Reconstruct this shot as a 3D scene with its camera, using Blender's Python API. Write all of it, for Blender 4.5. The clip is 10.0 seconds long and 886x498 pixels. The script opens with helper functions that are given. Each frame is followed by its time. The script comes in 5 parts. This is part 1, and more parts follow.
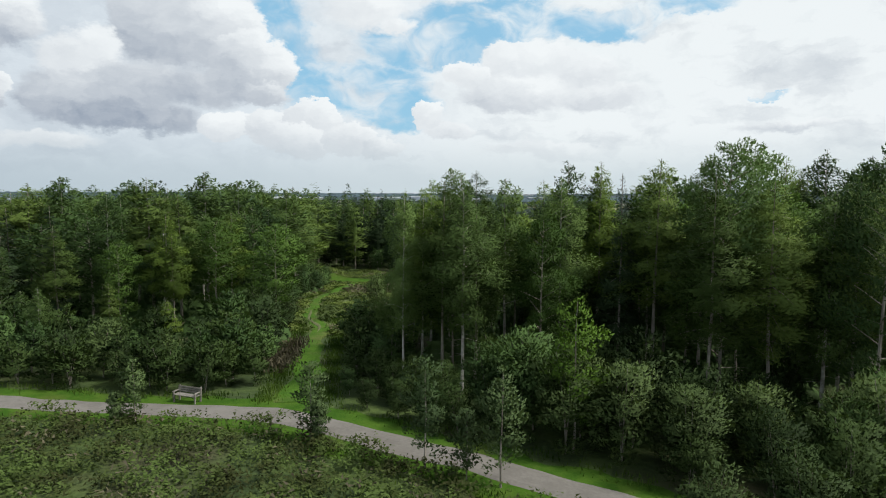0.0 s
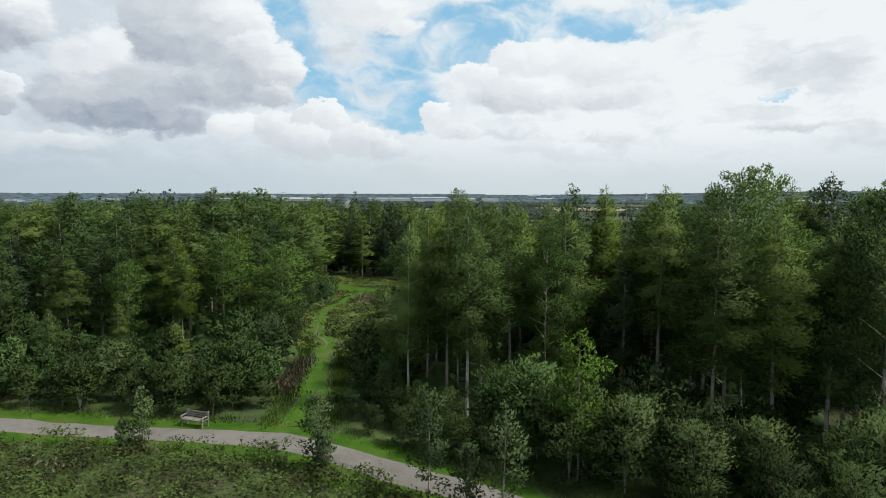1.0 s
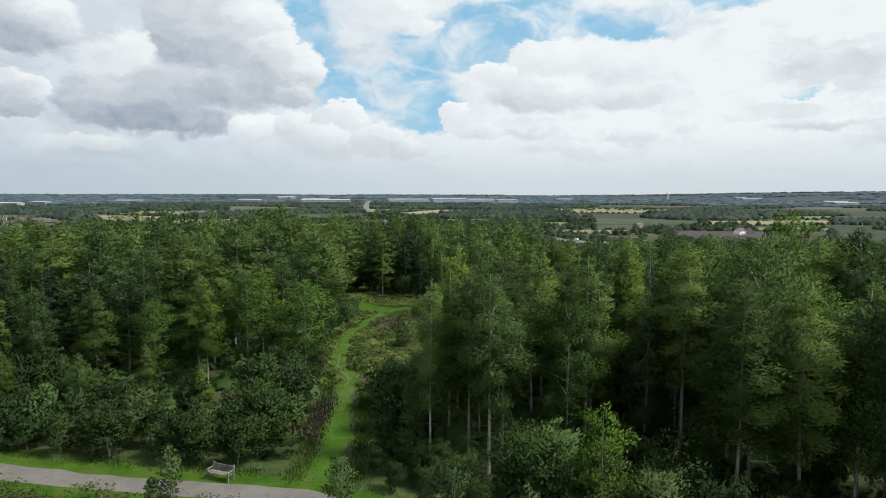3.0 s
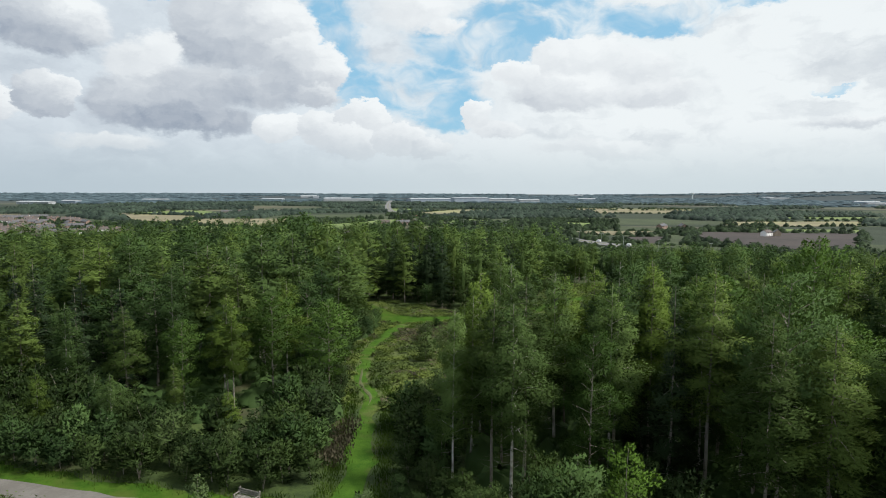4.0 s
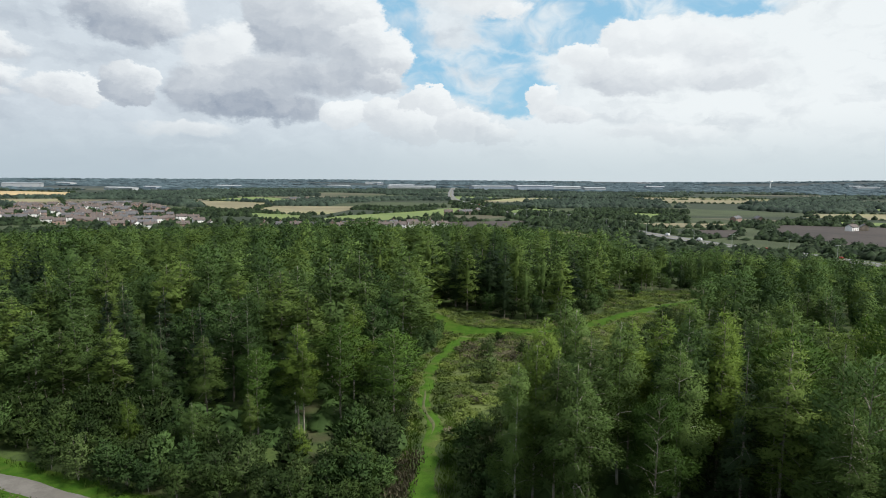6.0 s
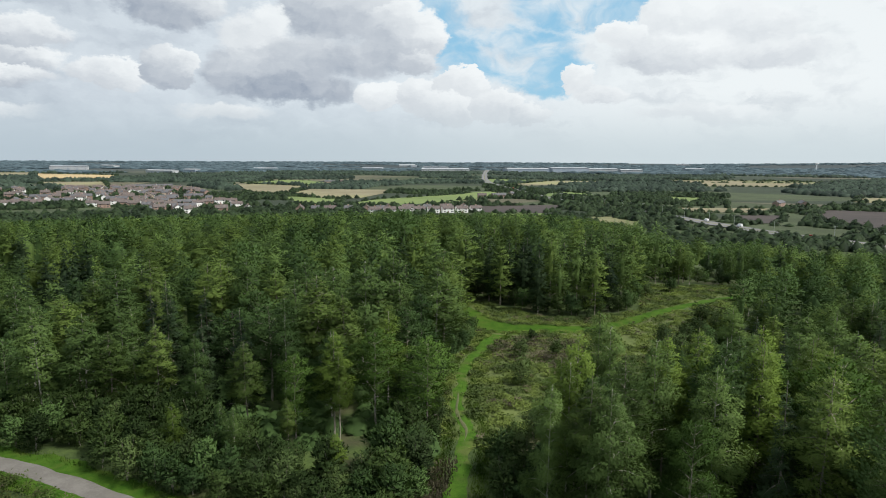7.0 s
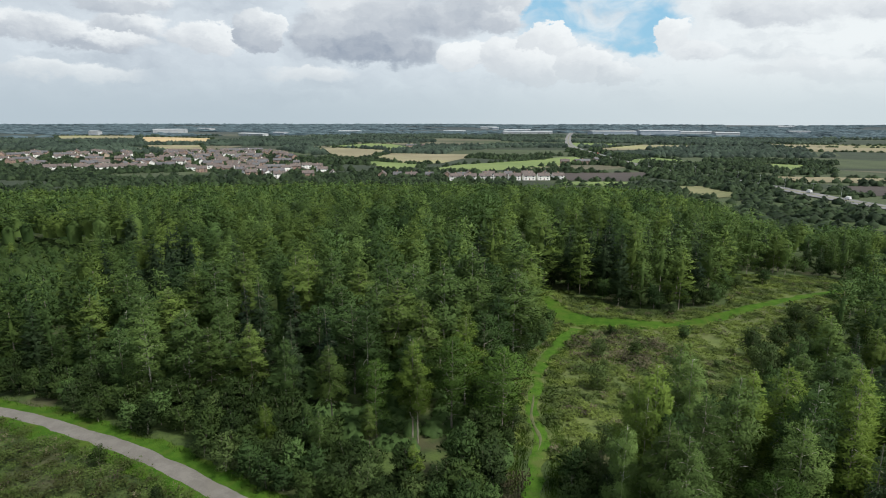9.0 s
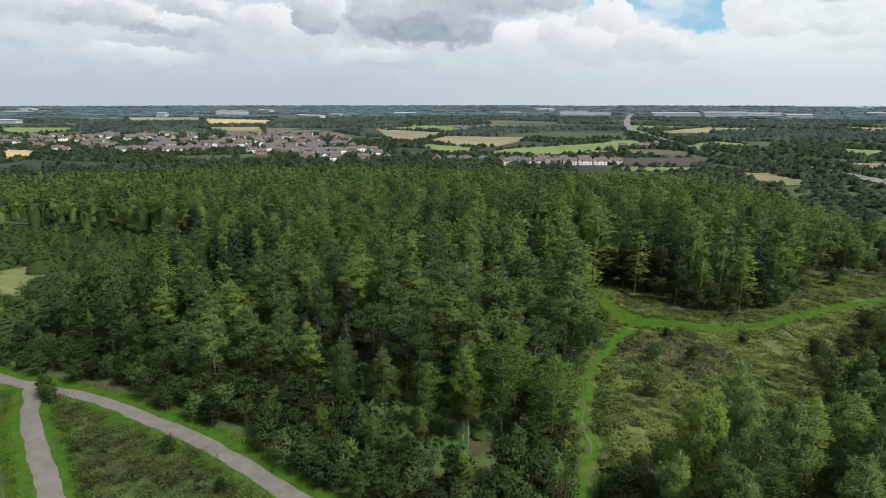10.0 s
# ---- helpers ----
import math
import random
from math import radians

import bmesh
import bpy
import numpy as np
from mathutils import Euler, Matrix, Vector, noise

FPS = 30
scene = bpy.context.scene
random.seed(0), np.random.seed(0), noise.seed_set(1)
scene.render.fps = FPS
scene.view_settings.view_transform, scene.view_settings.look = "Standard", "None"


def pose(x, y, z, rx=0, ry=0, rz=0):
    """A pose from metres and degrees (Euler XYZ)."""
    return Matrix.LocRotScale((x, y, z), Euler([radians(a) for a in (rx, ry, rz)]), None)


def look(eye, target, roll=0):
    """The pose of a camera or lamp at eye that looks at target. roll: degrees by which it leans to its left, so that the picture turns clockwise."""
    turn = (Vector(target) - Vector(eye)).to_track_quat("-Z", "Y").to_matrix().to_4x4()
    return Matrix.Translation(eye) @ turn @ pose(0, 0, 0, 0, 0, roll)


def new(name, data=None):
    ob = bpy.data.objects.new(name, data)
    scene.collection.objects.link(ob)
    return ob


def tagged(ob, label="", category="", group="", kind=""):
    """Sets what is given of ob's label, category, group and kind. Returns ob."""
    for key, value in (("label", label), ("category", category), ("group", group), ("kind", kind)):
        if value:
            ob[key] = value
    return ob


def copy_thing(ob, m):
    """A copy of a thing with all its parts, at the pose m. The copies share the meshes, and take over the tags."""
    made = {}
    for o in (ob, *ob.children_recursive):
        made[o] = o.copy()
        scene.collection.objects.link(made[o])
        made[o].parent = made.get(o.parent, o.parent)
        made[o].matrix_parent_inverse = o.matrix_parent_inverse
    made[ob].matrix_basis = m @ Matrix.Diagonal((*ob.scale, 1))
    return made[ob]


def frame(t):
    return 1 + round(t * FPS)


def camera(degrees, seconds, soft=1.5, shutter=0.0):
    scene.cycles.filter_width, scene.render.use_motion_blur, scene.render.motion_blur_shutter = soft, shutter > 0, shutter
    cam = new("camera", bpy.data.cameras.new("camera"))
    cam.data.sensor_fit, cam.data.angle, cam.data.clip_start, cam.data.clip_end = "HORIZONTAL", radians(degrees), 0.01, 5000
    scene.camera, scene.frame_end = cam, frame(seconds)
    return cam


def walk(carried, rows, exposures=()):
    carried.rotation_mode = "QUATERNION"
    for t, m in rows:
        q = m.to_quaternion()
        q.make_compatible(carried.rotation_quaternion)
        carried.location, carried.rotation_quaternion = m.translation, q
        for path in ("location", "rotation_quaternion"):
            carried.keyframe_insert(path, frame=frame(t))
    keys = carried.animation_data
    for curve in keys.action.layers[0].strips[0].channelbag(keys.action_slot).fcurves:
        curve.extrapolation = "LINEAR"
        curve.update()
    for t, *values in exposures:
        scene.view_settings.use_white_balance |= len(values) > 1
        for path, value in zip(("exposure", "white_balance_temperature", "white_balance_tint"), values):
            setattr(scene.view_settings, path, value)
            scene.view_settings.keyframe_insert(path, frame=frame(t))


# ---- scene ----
cam = camera(72.8, 10.0, soft=1.0)
PATH = [
    (0, (-0.348, 2.116, 13.722), (-0.33, 4.107, 13.535), 0.3),
    (0.5, (-0.326, 2.071, 14.488), (-0.319, 4.063, 14.304), 0.3),
    (1, (-0.151, 2.039, 15.338), (-0.159, 4.03, 15.152), 0.2),
    (1.5, (-0.195, 2.098, 16.153), (-0.214, 4.089, 15.968), 0.3),
    (2, (-0.212, 2.136, 17.047), (-0.245, 4.127, 16.862), 0.3),
    (2.5, (-0.304, 2.17, 17.999), (-0.353, 4.161, 17.814), 0.2),
    (4, (-0.549, 2.231, 21.039), (-0.69, 4.217, 20.849), 0.2),
    (4.5, (-0.64, 2.157, 22.103), (-0.829, 4.139, 21.915), 0.3),
    (5, (-0.684, 2.15, 23.259), (-0.918, 4.126, 23.058), 0.4),
    (5.5, (-0.711, 2.152, 24.432), (-1.0, 4.119, 24.214), 0.4),
    (6, (-0.805, 2.168, 25.65), (-1.15, 4.124, 25.414), 0.4),
    (7.5, (-0.938, 2.363, 29.535), (-1.443, 4.27, 29.205), 0.2),
    (8, (-0.95, 2.48, 30.674), (-1.512, 4.366, 30.314), 0.1),
    (8.5, (-0.996, 2.471, 32.023), (-1.619, 4.331, 31.637), 0.0),
    (9, (-0.981, 2.585, 33.285), (-1.677, 4.412, 32.866), 0.1),
    (9.5, (-1.001, 2.699, 34.539), (-1.775, 4.488, 34.091), -0.0),
    (10, (-1.141, 2.64, 35.828), (-1.992, 4.386, 35.35), -0.0),
]
walk(cam, [(t, look(eye, target, roll)) for t, eye, target, roll in PATH])

# ---- sky and sun ----
SUN_AZ, SUN_EL = 98.0, 55.0


def nd(tree, kind, **inputs):
    """A node, with its input sockets set by index (i0=...) or by name."""
    n = tree.nodes.new(kind)
    for k, v in inputs.items():
        s = n.inputs[int(k[1:])] if k[0] == "i" and k[1:].isdigit() else n.inputs[k.replace("_", " ")]
        if isinstance(v, bpy.types.NodeSocket):
            tree.links.new(v, s)
        else:
            s.default_value = v
    return n


def op(tree, what, a, b=0.0, c=0.0, clamp=False):
    n = nd(tree, "ShaderNodeMath", i0=a, i1=b, i2=c)
    n.operation, n.use_clamp = what, clamp
    return n.outputs[0]


def vop(tree, what, a, b=(0, 0, 0)):
    n = nd(tree, "ShaderNodeVectorMath", i0=a, i1=b)
    n.operation = what
    return n.outputs["Value"] if what in ("LENGTH", "DOT_PRODUCT", "DISTANCE") else n.outputs[0]


def ramp(tree, x, lo, hi, a=0.0, b=1.0, smooth=True):
    n = nd(tree, "ShaderNodeMapRange", i0=x, i1=lo, i2=hi, i3=a, i4=b)
    n.interpolation_type = "SMOOTHSTEP" if smooth else "LINEAR"
    return n.outputs[0]


def blend(tree, f, a, b, mode="MIX"):
    n = tree.nodes.new("ShaderNodeMix")
    n.data_type, n.blend_type = "RGBA", mode
    for i, v in ((0, f), (6, a), (7, b)):
        if isinstance(v, bpy.types.NodeSocket):
            tree.links.new(v, n.inputs[i])
        else:
            n.inputs[i].default_value = v if i == 0 else (*v, 1) if len(v) == 3 else v
    return n.outputs[2]


def fbm(tree, vec, scale, detail=4.0, rough=0.55, color=False):
    n = nd(tree, "ShaderNodeTexNoise", Vector=vec, Scale=scale, Detail=detail, Roughness=rough)
    return n.outputs["Color" if color else "Fac"]


world = bpy.data.worlds.new("sky")
scene.world = world
world.use_nodes = True
W = world.node_tree
W.nodes.clear()
coord = nd(W, "ShaderNodeTexCoord").outputs["Generated"]
sep = nd(W, "ShaderNodeSeparateXYZ", i0=coord)
az = op(W, "MULTIPLY", op(W, "ARCTAN2", sep.outputs[0], sep.outputs[1]), 57.2958)
el = op(W, "MULTIPLY", op(W, "ARCSINE", sep.outputs[2]), 57.2958)
flat = nd(W, "ShaderNodeCombineXYZ", i0=az, i1=el).outputs[0]
# cloud billows: the flat sky coordinates, pushed about by two sizes of noise
tall = vop(W, "MULTIPLY", flat, (1.0, 1.6, 0))
big = vop(W, "SUBTRACT", fbm(W, tall, 0.16, 2, 0.5, True), (0.5, 0.5, 0.5))
fine = vop(W, "SUBTRACT", fbm(W, tall, 0.42, 9, 0.68, True), (0.5, 0.5, 0.5))
puff = vop(W, "ADD", flat, vop(W, "ADD", vop(W, "MULTIPLY", big, (3.0, 2.0, 0)), vop(W, "MULTIPLY", fine, (3.4, 2.6, 0))))


def patch_field(spots, start=None):
    """The nearness to a set of soft ellipses (azimuth, elevation, half width, half height), in degrees."""
    out = start
    for a, e, ra, re in spots:
        d = vop(W, "LENGTH", vop(W, "MULTIPLY", vop(W, "SUBTRACT", puff, (a, e, 0)), (1 / ra, 1 / re, 0)))
        out = d if out is None else op(W, "SMOOTH_MIN", out, d, 0.15)
    return out


gaps = [(-14.6, 13.6, 3.2, 4.6), (-12.0, 10.4, 3.4, 3.2), (-6.0, 9.4, 5.4, 3.0), (-3.6, 7.4, 4.0, 1.9), (-1.0, 13.6, 7.0, 2.4), (5.0, 15.4, 8.0, 2.1), (14.0, 14.9, 7.0, 1.5), (21.0, 16.0, 5.0, 1.2),
        (28.0, 8.3, 1.4, 0.30), (-16.0, 18.4, 7.0, 1.6), (-30, 16.4, 3.0, 0.7)]
# beyond what the clip looks at, the same broken cloud goes on
far_off = op(W, "MAXIMUM", ramp(W, el, 19, 30), op(W, "MAXIMUM", ramp(W, az, 38, 55), ramp(W, az, -64, -80)))
generic = fbm(W, vop(W, "MULTIPLY", coord, (1, 1, 2)), 3.2, 6, 0.6)
hole = ramp(W, patch_field(gaps), 1.12, 0.70)
hole = op(W, "MAXIMUM", hole, op(W, "MULTIPLY", far_off, ramp(W, generic, 0.56, 0.64)))
wisps = fbm(W, vop(W, "ADD", vop(W, "MULTIPLY", flat, (0.75, 1.15, 1)), vop(W, "MULTIPLY", big, (5, 5, 0))), 0.24, 5, 0.55)
hole = op(W, "MULTIPLY", hole, ramp(W, wisps, 0.66, 0.40, 0.10, 1.0))
# relief of the billows, lit from the upper right
lump = vop(W, "MULTIPLY", puff, (1.0, 1.5, 0))
relief = op(W, "SUBTRACT", fbm(W, lump, 0.13, 5, 0.55), fbm(W, vop(W, "ADD", lump, (1.4, 2.4, 0)), 0.13, 5, 0.55))
relief2 = op(W, "SUBTRACT", fbm(W, lump, 0.36, 5, 0.55), fbm(W, vop(W, "ADD", lump, (0.5, 0.9, 0)), 0.36, 5, 0.55))
relief = op(W, "MULTIPLY", op(W, "ADD", relief, op(W, "MULTIPLY", relief2, 0.8)), 0.60)
BRIGHT_WHITE, GREY = (0.890, 0.930, 0.948), (0.325, 0.382, 0.468)
streak = fbm(W, vop(W, "MULTIPLY", puff, (0.5, 2.2, 0)), 0.16, 4, 0.55)
veil = op(W, "ADD", ramp(W, az, 0, -45, 0.0, 0.20), op(W, "ADD", op(W, "MULTIPLY", relief, 1.0), ramp(W, streak, 0.52, 0.30, 0.0, 0.26)))
veil = op(W, "MAXIMUM", veil, op(W, "MULTIPLY", far_off, ramp(W, generic, 0.52, 0.36)), clamp=True)
cloud = blend(W, veil, blend(W, ramp(W, az, -26, 14), (0.715, 0.790, 0.850), (0.860, 0.910, 0.930)), GREY)
sky = W.nodes.new("ShaderNodeTexSky")
sky.sky_type, sky.sun_disc = "NISHITA", False
sky.sun_elevation, sky.sun_rotation = radians(SUN_EL), radians(SUN_AZ)
blue = blend(W, 1.0, sky.outputs[0], (0.105, 0.105, 0.105), "MULTIPLY")
blue = blend(W, 0.72, blue, (0.31, 0.64, 0.88))
air = blend(W, hole, cloud, blue)


def billow(air, a, e, ra, re, dark, soft=0.12, lit=0.06):
    """Lays one rounded billow of cloud over the sky: bright to the upper right, grey towards its base."""
    v = vop(W, "MULTIPLY", vop(W, "SUBTRACT", puff, (a, e, 0)), (1 / ra, 1 / re, 0))
    mask = ramp(W, vop(W, "LENGTH", v), 1.04, 1.04 - soft)
    tone = ramp(W, vop(W, "DOT_PRODUCT", v, (0.42, 0.80, 0)), 0.90, -0.70, lit * dark, dark)
    tone = op(W, "ADD", tone, op(W, "MULTIPLY", relief, 0.35 + 0.9 * dark), clamp=True)
    return blend(W, mask, air, blend(W, tone, BRIGHT_WHITE, GREY))


BILLOWS = [
    # high white cloud above the gap, and the pale heaps beyond it
    (-6.7, 16.4, 4.6, 2.1, 0.22, 0.5), (-3.8, 14.9, 2.2, 1.0, 0.15, 0.5),
    (12.5, 10.6, 4.6, 2.2, 0.30, 0.4), (8.0, 11.9, 4.6, 1.9, 0.22, 0.12), (2.4, 10.9, 2.3, 1.2, 0.20, 0.15), (7.0, 9.2, 5.6, 2.0, 0.48, 0.3), (15.0, 8.6, 4.6, 1.4, 0.36, 0.5),
    (30.0, 5.6, 5.0, 0.7, 0.45, 0.6), (1.2, 5.8, 2.8, 1.0, 0.34, 0.3), (-1.0, 7.1, 1.7, 1.25, 0.30, 0.12),
    # broken grey cloud low on one side
    (-55.0, 6.9, 6.6, 1.2, 0.66, 0.4), (-61.0, 7.6, 5.0, 1.5, 0.55, 0.4), (-47.2, 7.4, 3.2, 1.3, 0.70, 0.3),
    (-47.5, 9.4, 3.8, 1.3, 0.62, 0.3), (-49.0, 6.0, 4.2, 0.9, 0.70, 0.3), (-41.4, 6.6, 3.2, 1.4, 0.50, 0.2), (-37.0, 7.4, 2.2, 1.9, 0.80, 0.15),
    (-36.8, 13.2, 4.6, 2.9, 0.92, 0.25),
    # the great heap with its flat grey base
    (-22.4, 15.2, 5.4, 5.0, 0.62, 0.14, 0.1), (-19.2, 13.6, 3.8, 3.4, 0.60, 0.16, 0.0), (-16.8, 11.0, 3.9, 2.9, 0.72, 0.14, 0.0), (-24.6, 12.6, 3.6, 2.8, 0.80, 0.6, 0.6), (-30.0, 10.6, 3.6, 2.3, 0.30, 0.3, 0.2),
    (-28.4, 12.2, 2.2, 1.5, 0.18, 0.4, 0.2), (-30.6, 7.7, 4.4, 2.5, 0.76, 0.3, 0.5), (-26.0, 9.0, 4.4, 2.4, 0.70, 0.5, 0.6), (-20.6, 9.0, 5.2, 2.0, 0.78, 0.6, 0.6), (-26.4, 6.3, 6.4, 1.7, 0.98, 0.45, 0.7), (-15.6, 8.8, 2.4, 1.3, 0.60, 0.35, 0.3),
    # low banks along the horizon
    (-33.0, 4.2, 5.0, 0.9, 0.30, 0.5), (-52.0, 3.6, 6.0, 0.8, 0.30, 0.5), (10.0, 4.0, 7.0, 0.9, 0.22, 0.5),
    # white heads of the bank before it
    (-19.0, 5.9, 2.6, 1.3, 0.34, 0.14), (-14.6, 5.4, 3.0, 2.0, 0.42, 0.12), (-11.4, 6.6, 2.2, 2.1, 0.30, 0.08), (-12.4, 4.6, 3.2, 1.5, 0.40, 0.15), (-8.4, 4.8, 2.3, 1.5, 0.34, 0.12), (-5.0, 4.1, 2.3, 1.1, 0.38, 0.2),
]
for one in BILLOWS:
    air = billow(air, *one)
haze = blend(W, ramp(W, az, -45, 10), (0.475, 0.565, 0.630), (0.61, 0.695, 0.735))
air = blend(W, ramp(W, el, 6.2, 0.1, 0.0, 0.96), air, haze)
W.links.new(air, nd(W, "ShaderNodeBackground").inputs[0])
back = [n for n in W.nodes if n.type == "BACKGROUND"][0]
back.inputs[1].default_value = 1.0
W.links.new(back.outputs[0], W.nodes.new("ShaderNodeOutputWorld").inputs[0])

sun = new("sun", bpy.data.lights.new("sun", "SUN"))
sun.data.energy, sun.data.angle, sun.data.color = 5.8, radians(12), (1.0, 0.96, 0.89)
a, e = radians(SUN_AZ), radians(SUN_EL)
sun.matrix_world = look((300 * math.sin(a) * math.cos(e), 300 * math.cos(a) * math.cos(e), 300 * math.sin(e)), (0, 0, 0))

# ---- materials ----


def material(name):
    m = bpy.data.materials.new(name)
    m.use_nodes = True
    t = m.node_tree
    t.nodes.clear()
    out = t.nodes.new("ShaderNodeOutputMaterial")
    return m, t, out


def place(t):
    return nd(t, "ShaderNodeNewGeometry").outputs["Position"]


def leafage(name, dark, light, patch=0.0, thin=0.26, rough=0.65, speck=0.3, joined=False):
    """Foliage: a different green for each tree (or, joined woods, for each patch some metres wide) and each leaf."""
    m, t, out = material(name)
    geo = nd(t, "ShaderNodeNewGeometry")
    if joined:
        each = nd(t, "ShaderNodeAttribute")
        each.attribute_name = "tree_tint"
        each = each.outputs["Fac"]
    elif patch:
        each = ramp(t, fbm(t, geo.outputs["Position"], 1 / patch, 1.5, 0.6), 0.33, 0.67)
    else:
        each = nd(t, "ShaderNodeObjectInfo").outputs["Random"]
    leaf = geo.outputs["Random Per Island"]
    f = op(t, "ADD", op(t, "MULTIPLY", each, 1 - 0.34 * speck), op(t, "MULTIPLY", leaf, 0.34 * speck))
    col = blend(t, f, [dark[0] * 0.245, dark[1] * 0.265, dark[2] * 0.25], [light[0] * 0.515, light[1] * 0.545, light[2] * 0.50])
    bright = ramp(t, leaf, 0, 1, 1 - 0.28 * speck, 1 + 0.25 * speck, False)
    col = blend(t, 1.0, col, nd(t, "ShaderNodeCombineColor", i0=bright, i1=bright, i2=bright).outputs[0], "MULTIPLY")
    bs = nd(t, "ShaderNodeBsdfPrincipled", Base_Color=col, Roughness=rough)
    bs.inputs["Specular IOR Level"].default_value = 0.06
    tr = nd(t, "ShaderNodeBsdfTranslucent", Color=blend(t, 1.0, col, (1.1, 1.15, 0.8), "MULTIPLY"))
    mix = nd(t, "ShaderNodeMixShader", i0=thin, i1=bs.outputs[0], i2=tr.outputs[0])
    t.links.new(mix.outputs[0], out.inputs[0])
    return m


def solid(name, dark, light, size=1.0, rough=0.8, bump=0.3, stretch=(1, 1, 1), metal=0.0, depth=0.02, second=None, gloss=0.3):
    """A rough surface in two tones at two scales, with fine relief; size: the larger scale, in metres."""
    m, t, out = material(name)
    p = vop(t, "MULTIPLY", place(t), stretch)
    n1, n2 = fbm(t, p, 1 / size, 4, 0.6), fbm(t, p, 9 / size, 4, 0.6)
    f = ramp(t, op(t, "ADD", op(t, "MULTIPLY", n1, 0.65), op(t, "MULTIPLY", n2, 0.35)), 0.36, 0.64)
    col = blend(t, f, dark, light)
    if second:
        col = blend(t, ramp(t, fbm(t, p, 0.35 / size, 3, 0.6), 0.5, 0.66, 0.0, 0.8), col, second)
    bs = nd(t, "ShaderNodeBsdfPrincipled", Base_Color=col, Roughness=rough, Metallic=metal)
    bs.inputs["Specular IOR Level"].default_value = gloss
    if bump:
        b = nd(t, "ShaderNodeBump", Strength=bump, Distance=depth, Height=n2)
        t.links.new(b.outputs[0], bs.inputs["Normal"])
    t.links.new(bs.outputs[0], out.inputs[0])
    return m


TINT = {
    "larch": ((0.094, 0.168, 0.046), (0.222, 0.308, 0.080)),
    "birch": ((0.087, 0.166, 0.055), (0.202, 0.298, 0.092)),
    "broad": ((0.076, 0.145, 0.052), (0.135, 0.220, 0.075)),
    "spruce": ((0.040, 0.076, 0.040), (0.075, 0.118, 0.054)),
}
LARCH, BIRCH, BROAD = (leafage(k + "_leaves", *TINT[k]) for k in ("larch", "birch", "broad"))
SPRUCE = leafage("spruce_needles", *TINT["spruce"], thin=0.2)
SHRUB = leafage("shrub_leaves", (0.053, 0.093, 0.032), (0.086, 0.134, 0.041))
SALLOW = leafage("sallow_leaves", (0.090, 0.146, 0.056), (0.148, 0.208, 0.075))
YOUNG = leafage("young_tree_leaves", (0.120, 0.190, 0.085), (0.190, 0.265, 0.110))
GOLD = leafage("yellowing_larch_needles", (0.190, 0.290, 0.056), (0.235, 0.335, 0.068))
VIVID = leafage("fresh_green_leaves", (0.110, 0.205, 0.046), (0.150, 0.255, 0.056))
LIME = leafage("young_ash_leaves", (0.21, 0.38, 0.060), (0.27, 0.44, 0.070))
BRAMBLE = leafage("bramble_leaves", (0.120, 0.125, 0.046), (0.145, 0.210, 0.060), patch=2.0)
WEED = leafage("tall_weeds", (0.170, 0.240, 0.080), (0.250, 0.310, 0.085), patch=5.0)
HEATHER = leafage("dead_bracken", (0.165, 0.140, 0.098), (0.250, 0.215, 0.150), patch=3.0, thin=0.25)
GRASSBLADE = leafage("grass_blades", (0.090, 0.180, 0.025), (0.170, 0.260, 0.050), patch=3.0)
HEDGE = leafage("hedgerow_leaves", (0.038, 0.066, 0.038), (0.072, 0.106, 0.054), patch=14.0, thin=0.1, speck=0.5)
# leaf green shifted to blue-grey, a light haze put into the colour
HAZY_COPSE = leafage("hazy_copse_leaves", (0.050, 0.076, 0.064), (0.078, 0.108, 0.084), patch=40.0, thin=0.0, speck=0.45)
# blue of the distant haze is painted into this leaf colour
HAZED_WOOD = leafage("hazed_wood_leaves", (0.100, 0.148, 0.190), (0.140, 0.192, 0.240), patch=80.0, thin=0.0, speck=0.3)

BARK = solid("grey_bark", (0.13, 0.11, 0.09), (0.30, 0.275, 0.24), 0.25, 0.9, 0.6, (1, 1, 0.25))
PALEBARK = solid("pale_birch_bark", (0.22, 0.20, 0.175), (0.50, 0.48, 0.44), 0.3, 0.85, 0.4, (0.4, 0.4, 1))
FLOOR = solid("rough_grass_and_litter", (0.020, 0.036, 0.009), (0.050, 0.078, 0.017), 3.0, 0.95, 0.6, depth=0.1, second=(0.05, 0.048, 0.024))


